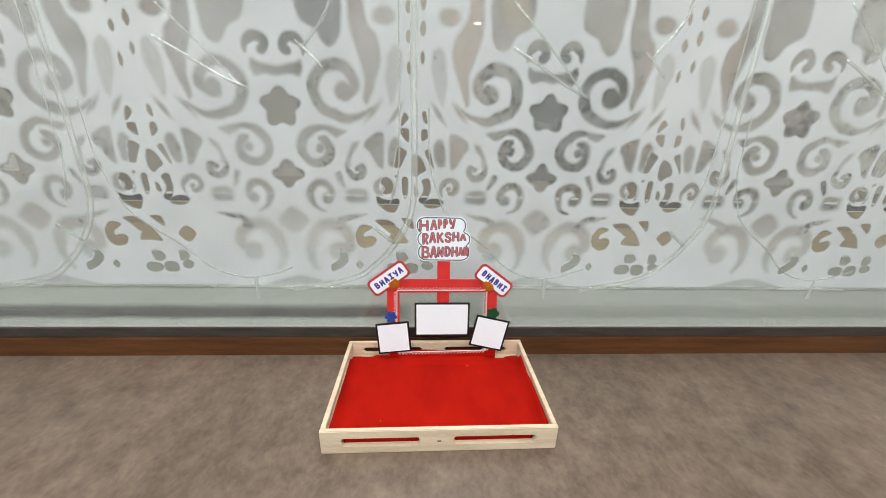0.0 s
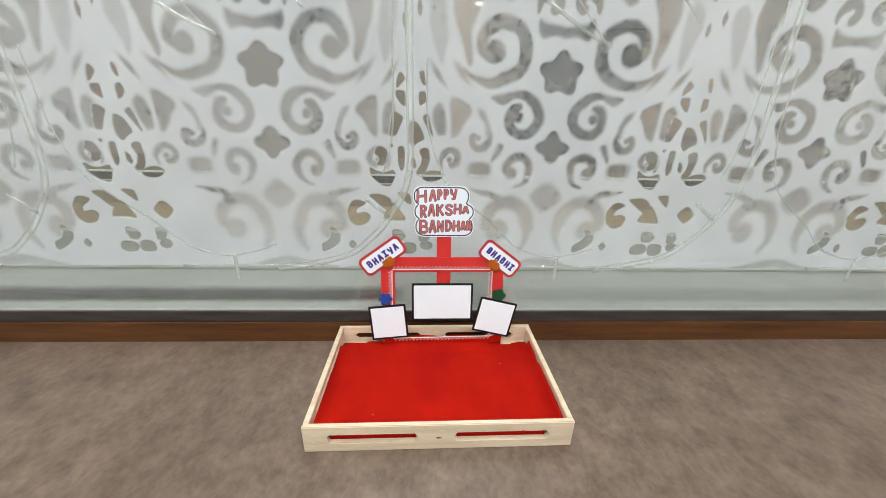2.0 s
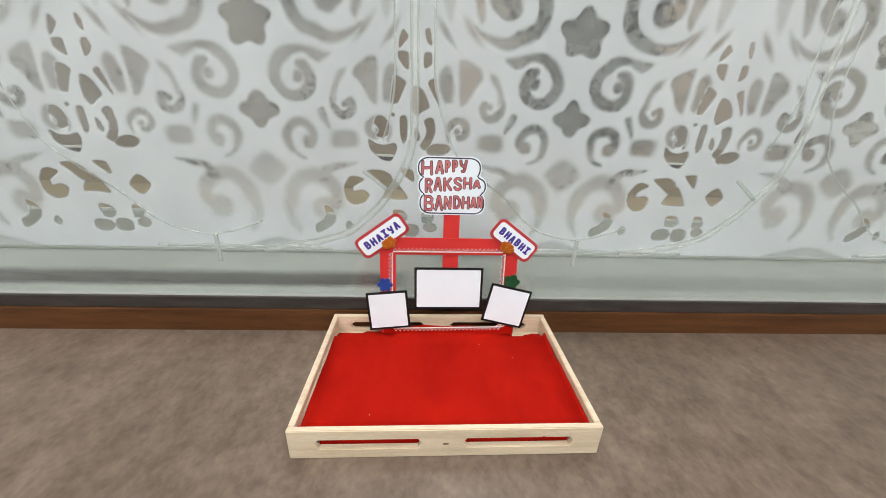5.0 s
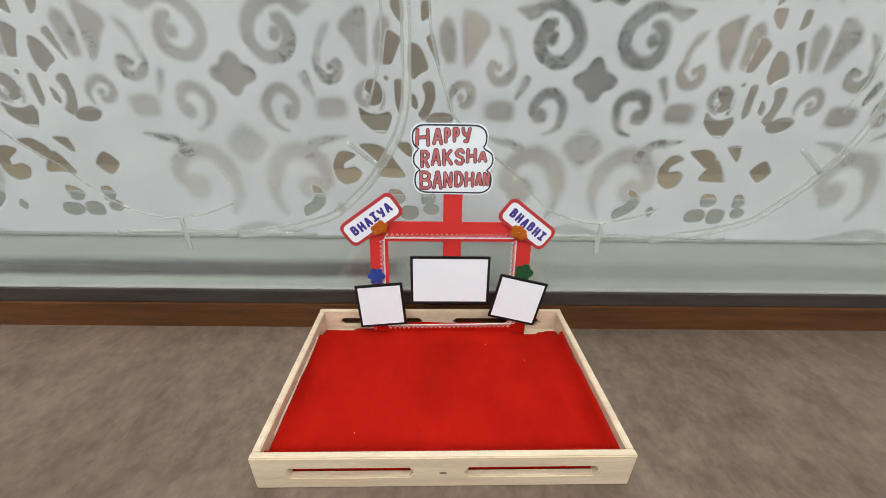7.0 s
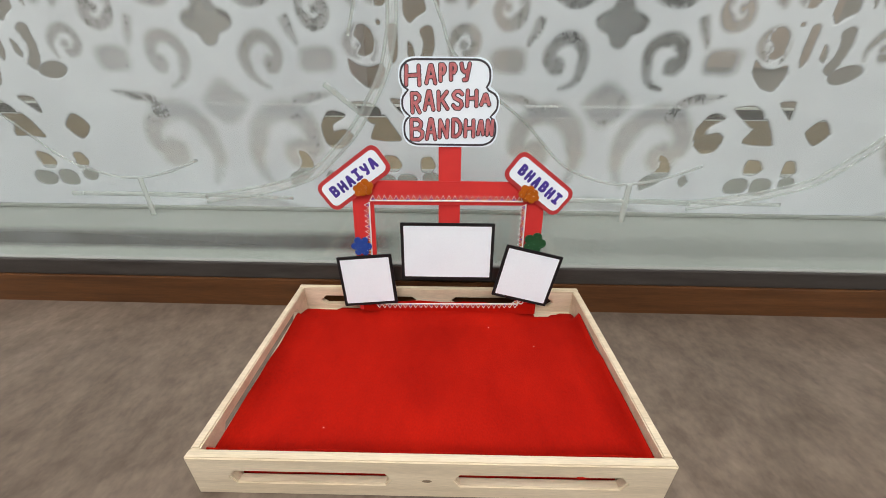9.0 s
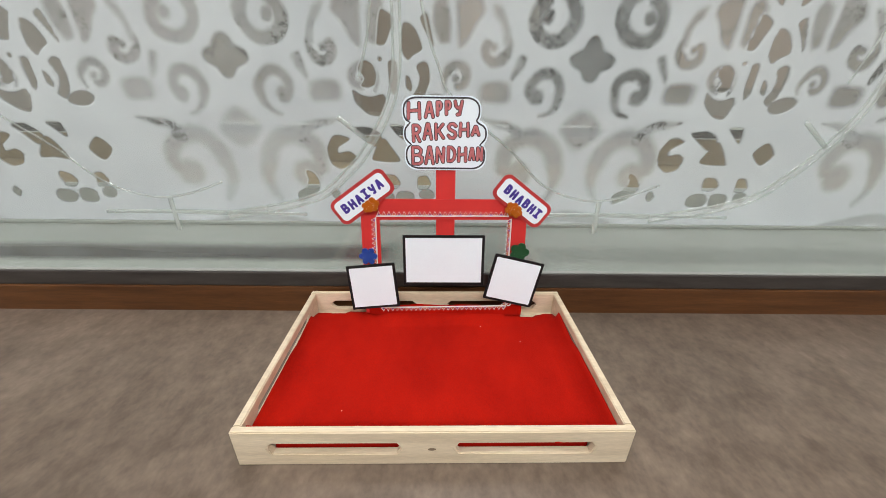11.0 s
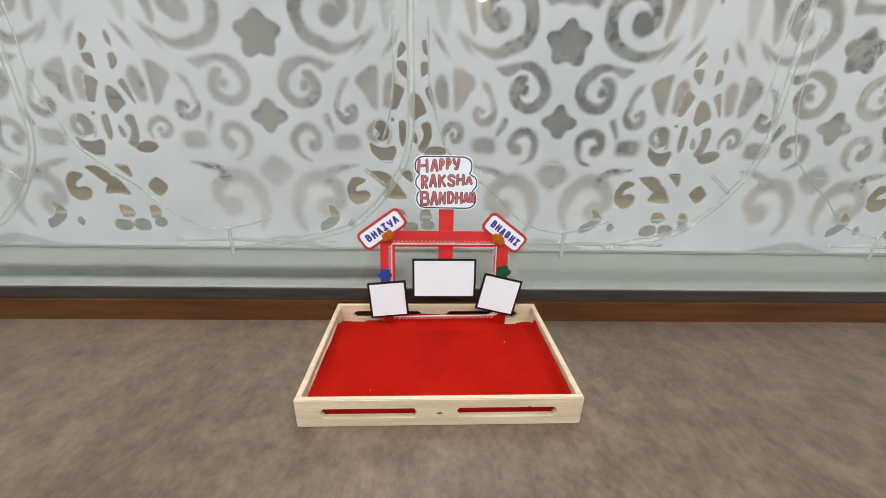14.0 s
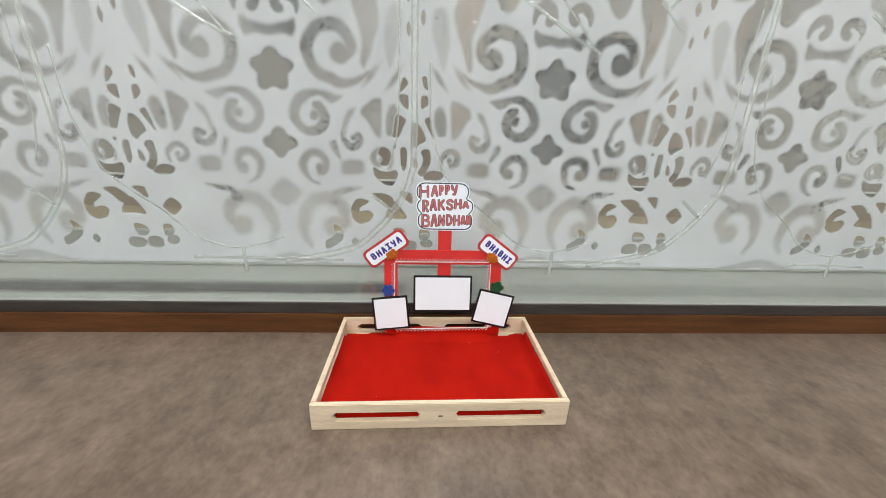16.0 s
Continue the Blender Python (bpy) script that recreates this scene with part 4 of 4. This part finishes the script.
def zigzag(x0, z0, x1, z1, side, parent, size=0.0066, tall=0.0062):
    """Cord with a row of open triangles along it, which point to one side."""
    a, b = Vector((x0, 0, z0)), Vector((x1, 0, z1))
    length = (b - a).length
    d = (b - a) / length
    n = Vector((-d.z, 0, d.x)) * side
    count = max(3, round(length / size))
    pts = []
    for i in range(count):
        pts += [a + d * (length * i / count), a + d * (length * (i + 0.5) / count) + n * tall]
    pts.append(b)
    up = Vector((0, -0.0009, 0))
    bm = merge(tube([p + up for p in (a - d * 0.0005, (a + b) / 2, b + d * 0.0005)], 0.0009, 6), tube([p + up for p in pts], 0.00062, 5))
    cord = part("zigzag_trim", bm, LACE, parent, "white zigzag cord")
    for k, m in ((0, LACE_BLUE), (1, LACE_GOLD)):
        bm = bmesh.new()
        for i in range(k, count, 2):
            p, q, r = (a + d * (length * (i + s) / count) + n * (tall * h) for s, h in ((0.34, 0.12), (0.5, 0.56), (0.66, 0.12)))
            lo = [bm.verts.new(v + Vector((0, -0.0001, 0))) for v in (p, q, r)]
            hi = [bm.verts.new(v + Vector((0, -0.0009, 0))) for v in (p, q, r)]
            bm.faces.new(hi), bm.faces.new(lo)
            for j in range(3):
                bm.faces.new((lo[j], lo[(j + 1) % 3], hi[(j + 1) % 3], hi[j]))
        part("zigzag_fill", bm, m, cord)


zigzag(-0.0795, 0.1612, 0.0950, 0.1626, 1, arch)
zigzag(-0.0806, 0.1590, -0.0818, 0.0300, -1, arch)
zigzag(0.0990, 0.1590, 0.0996, 0.0300, -1, arch)
zigzag(0.1000, 0.0312, -0.0790, 0.0272, 1, arch, tall=0.0056)

part("cord_end", tube([Vector((p.x, -0.0022, p.y)) for p in spline([Vector(q) for q in ((0.0985, 0.0312), (0.1010, 0.0345), (0.1035, 0.0372), (0.1062, 0.0352), (0.1040, 0.0322), (0.1012, 0.0330))], 5)], 0.0008, 6), LACE, arch, "loose looped end of white cord")


def photo_card(x, z, w, h, turn, y, label):
    """Blank white card on a black backing."""
    top = thing("photo_card", BACK @ pose(x, y, z) @ Matrix.Rotation(radians(-turn), 4, "Y"), label, "photo frame", "photo cards on the arch")
    part("backing", prism(rounded(w, h, 0.0008, steps=2), 0.0, 0.0018, 0.0002), BLACK_CARD, top, "black card border")
    part("sheet", prism(rounded(w - 0.0074, h - 0.0076, 0.0004, steps=2), -0.0005, 0.0), WHITE_CARD, top, "blank white sheet")
    return top


photo_card(0.0100, 0.1000, 0.1110, 0.0720, 0.3, -0.0022, "wide blank white card with a black border below the crossbar")
photo_card(-0.0878, 0.0612, 0.0672, 0.0662, 5.4, -0.0048, "square blank white card with a black border under the blue flower")
photo_card(0.1070, 0.0712, 0.0695, 0.0680, -12.6, -0.0048, "tilted square blank white card, black border, under the green flower")


def name_plaque(text, x, z, w, h, turn, y, label):
    top = thing("name_plaque", BACK @ pose(x, y, z) @ Matrix.Rotation(radians(-turn), 4, "Y"), label, "sign", "name plaques")
    part("backing", prism(rounded(w, h, 0.0095), 0.0, 0.0018, 0.0002), RED_BORDER, top, "red card border")
    face = part("face", prism(rounded(w - 0.0086, h - 0.0090, 0.0065), -0.0006, 0.0), WHITE_CARD, top, "white card face")
    # block capitals of uneven height, set one after the other
    run, rows = 0.77 * w, []
    for i, char in enumerate(text):
        x0 = 0.0015 - run / 2 + run * i / len(text)
        lift = 0.0007 * math.sin(2.3 * i + w * 90)
        rows.append((char, x0, x0 + run / len(text) * 0.90, -0.0067 + lift, 0.0077 + lift))
    part("lettering", pen_letters(rows, 0.00165, -0.0008, 0.0001), INK_PURPLE, face, "purple block capitals")
    return top


name_plaque("BHAIYA", -0.0965, 0.1862, 0.0860, 0.0365, 36.0, -0.0020, "white plaque with red border and purple capital letters, tilted up")
name_plaque("BHABHI", 0.1112, 0.1826, 0.0790, 0.0365, -37.0, -0.0020, "white plaque with red border and purple capital letters, tilted down")


def cloud_sign():
    """Cloud-shaped white sign of three lobes with hand-drawn letters."""
    lobes = ((0.0053, 0.2915, 0.0484, 0.0176), (0.0104, 0.2655, 0.0524, 0.0158), (0.0108, 0.2395, 0.0512, 0.0180))

    def extent(z, sign, grow):
        best = None
        for cx, cz, hw, hh in lobes:
            k = (z - cz) / (hh + grow)
            if abs(k) <= 1:
                e = cx + sign * (hw + grow - 0.016 * (1 - (1 - abs(k) ** 2.6) ** 0.5))
                best = e if best is None else max(best * sign, e * sign) * sign
        return best

    def outline(grow):
        lo, hi = lobes[2][1] - lobes[2][3] - grow, lobes[0][1] + lobes[0][3] + grow
        zs = [lo + (hi - lo) * (0.5 - 0.5 * math.cos(math.pi * i / 40)) for i in range(41)]
        zs[0], zs[-1] = lo + 1e-6, hi - 1e-6
        return [(extent(z, 1, grow), z) for z in zs] + [(extent(z, -1, grow), z) for z in reversed(zs)]

    top = thing("cloud_sign", BACK @ pose(0, 0.0004, 0), "white cloud-shaped card sign with black outline and pink letters", "sign")
    card = part("card", prism(outline(0.0), 0.0, 0.0018), WHITE_CARD, top)
    line = [Vector((x, -0.0002, z)) for x, z in outline(-0.0024)]
    part("outline", tube(line, 0.0010, 6, closed=True, flat=0.4), INK_BLACK, card, "thick black pen line")
    words = (
        (("H", -0.0372, -0.0191, 0.2807, 0.3026), ("A", -0.0162, -0.0027, 0.2826, 0.3031), ("P", -0.0020, 0.0068, 0.2849, 0.3038), ("P", 0.0087, 0.0179, 0.2860, 0.3044), ("Y", 0.0195, 0.0322, 0.2851, 0.3048)),
        (("R", -0.0314, -0.0192, 0.2543, 0.2770), ("A", -0.0181, -0.0047, 0.2571, 0.2789), ("K", -0.0037, 0.0102, 0.2572, 0.2786), ("S", 0.0118, 0.0253, 0.2584, 0.2794), ("H", 0.0263, 0.0404, 0.2610, 0.2799), ("A", 0.0411, 0.0536, 0.2624, 0.2762)),
        (("B", -0.0324, -0.0164, 0.2269, 0.2514), ("A", -0.0161, -0.0025, 0.2275, 0.2516), ("N", -0.0022, 0.0106, 0.2294, 0.2507), ("D", 0.0121, 0.0246, 0.2306, 0.2519), ("H", 0.0252, 0.0383, 0.2307, 0.2510), ("A", 0.0388, 0.0487, 0.2330, 0.2503), ("N", 0.0486, 0.0585, 0.2325, 0.2510)),
    )
    for word in words:
        part("letter_outline", pen_letters(word, 0.0024, -0.0002, 0.0001), INK_BLACK, card, "dark pen outline")
        part("lettering", pen_letters(word, 0.0015, -0.0006, 0.0003), INK_PINK, card, "pink pencilled capitals")
    return top


cloud_sign()


def flower(x, z, r, lobes, depth, turn, y, material, label, twin=None):
    top = thing("flower_sticker", BACK @ pose(x, y, z), label, "sticker", "glitter flower stickers")

    def petal(cx, cz, rr, y0):
        pts = []
        for i in range(72):
            a = 2 * math.pi * i / 72
            k = rr * (1 - depth * (1 - abs(math.cos(0.5 * lobes * (a - radians(turn)))) ** 0.7))
            pts.append((cx + k * math.cos(a), cz + k * math.sin(a)))
        return prism(pts, y0, y0 + 0.0022, 0.0005)

    part("petals", petal(0, 0, r, -0.0022), material, top)
    if twin:
        part("petals", petal(twin[0], twin[1], r * 0.85, -0.0044), material, top)
    return top


flower(-0.0835, 0.1770, 0.0096, 5, 0.26, 20, -0.0030, GLITTER_ORANGE, "orange glitter foam flower on the arch corner", (-0.0052, -0.0024))
flower(0.0985, 0.1730, 0.0096, 5, 0.26, 50, -0.0030, GLITTER_ORANGE, "orange glitter foam flower on the arch corner", (0.0052, -0.0030))
flower(-0.0928, 0.1055, 0.0125, 6, 0.36, 0, -0.0010, GLITTER_BLUE, "blue glitter foam flower above a square card")
flower(0.1128, 0.1130, 0.0135, 5, 0.32, 70, -0.0010, GLITTER_GREEN, "green glitter foam clover above a tilted card")

# bits of pale lint on the felt
for x, y in ((-0.095, 0.047), (0.111, 0.157), (0.062, 0.188)):
    bm = bmesh.new()
    bmesh.ops.create_icosphere(bm, subdivisions=1, radius=0.0005)
    tagged(mesh_object("lint", bm, LACE), "tiny speck of pale lint on the red felt", "lint", "lint specks").location = (x, y, 0.0140)
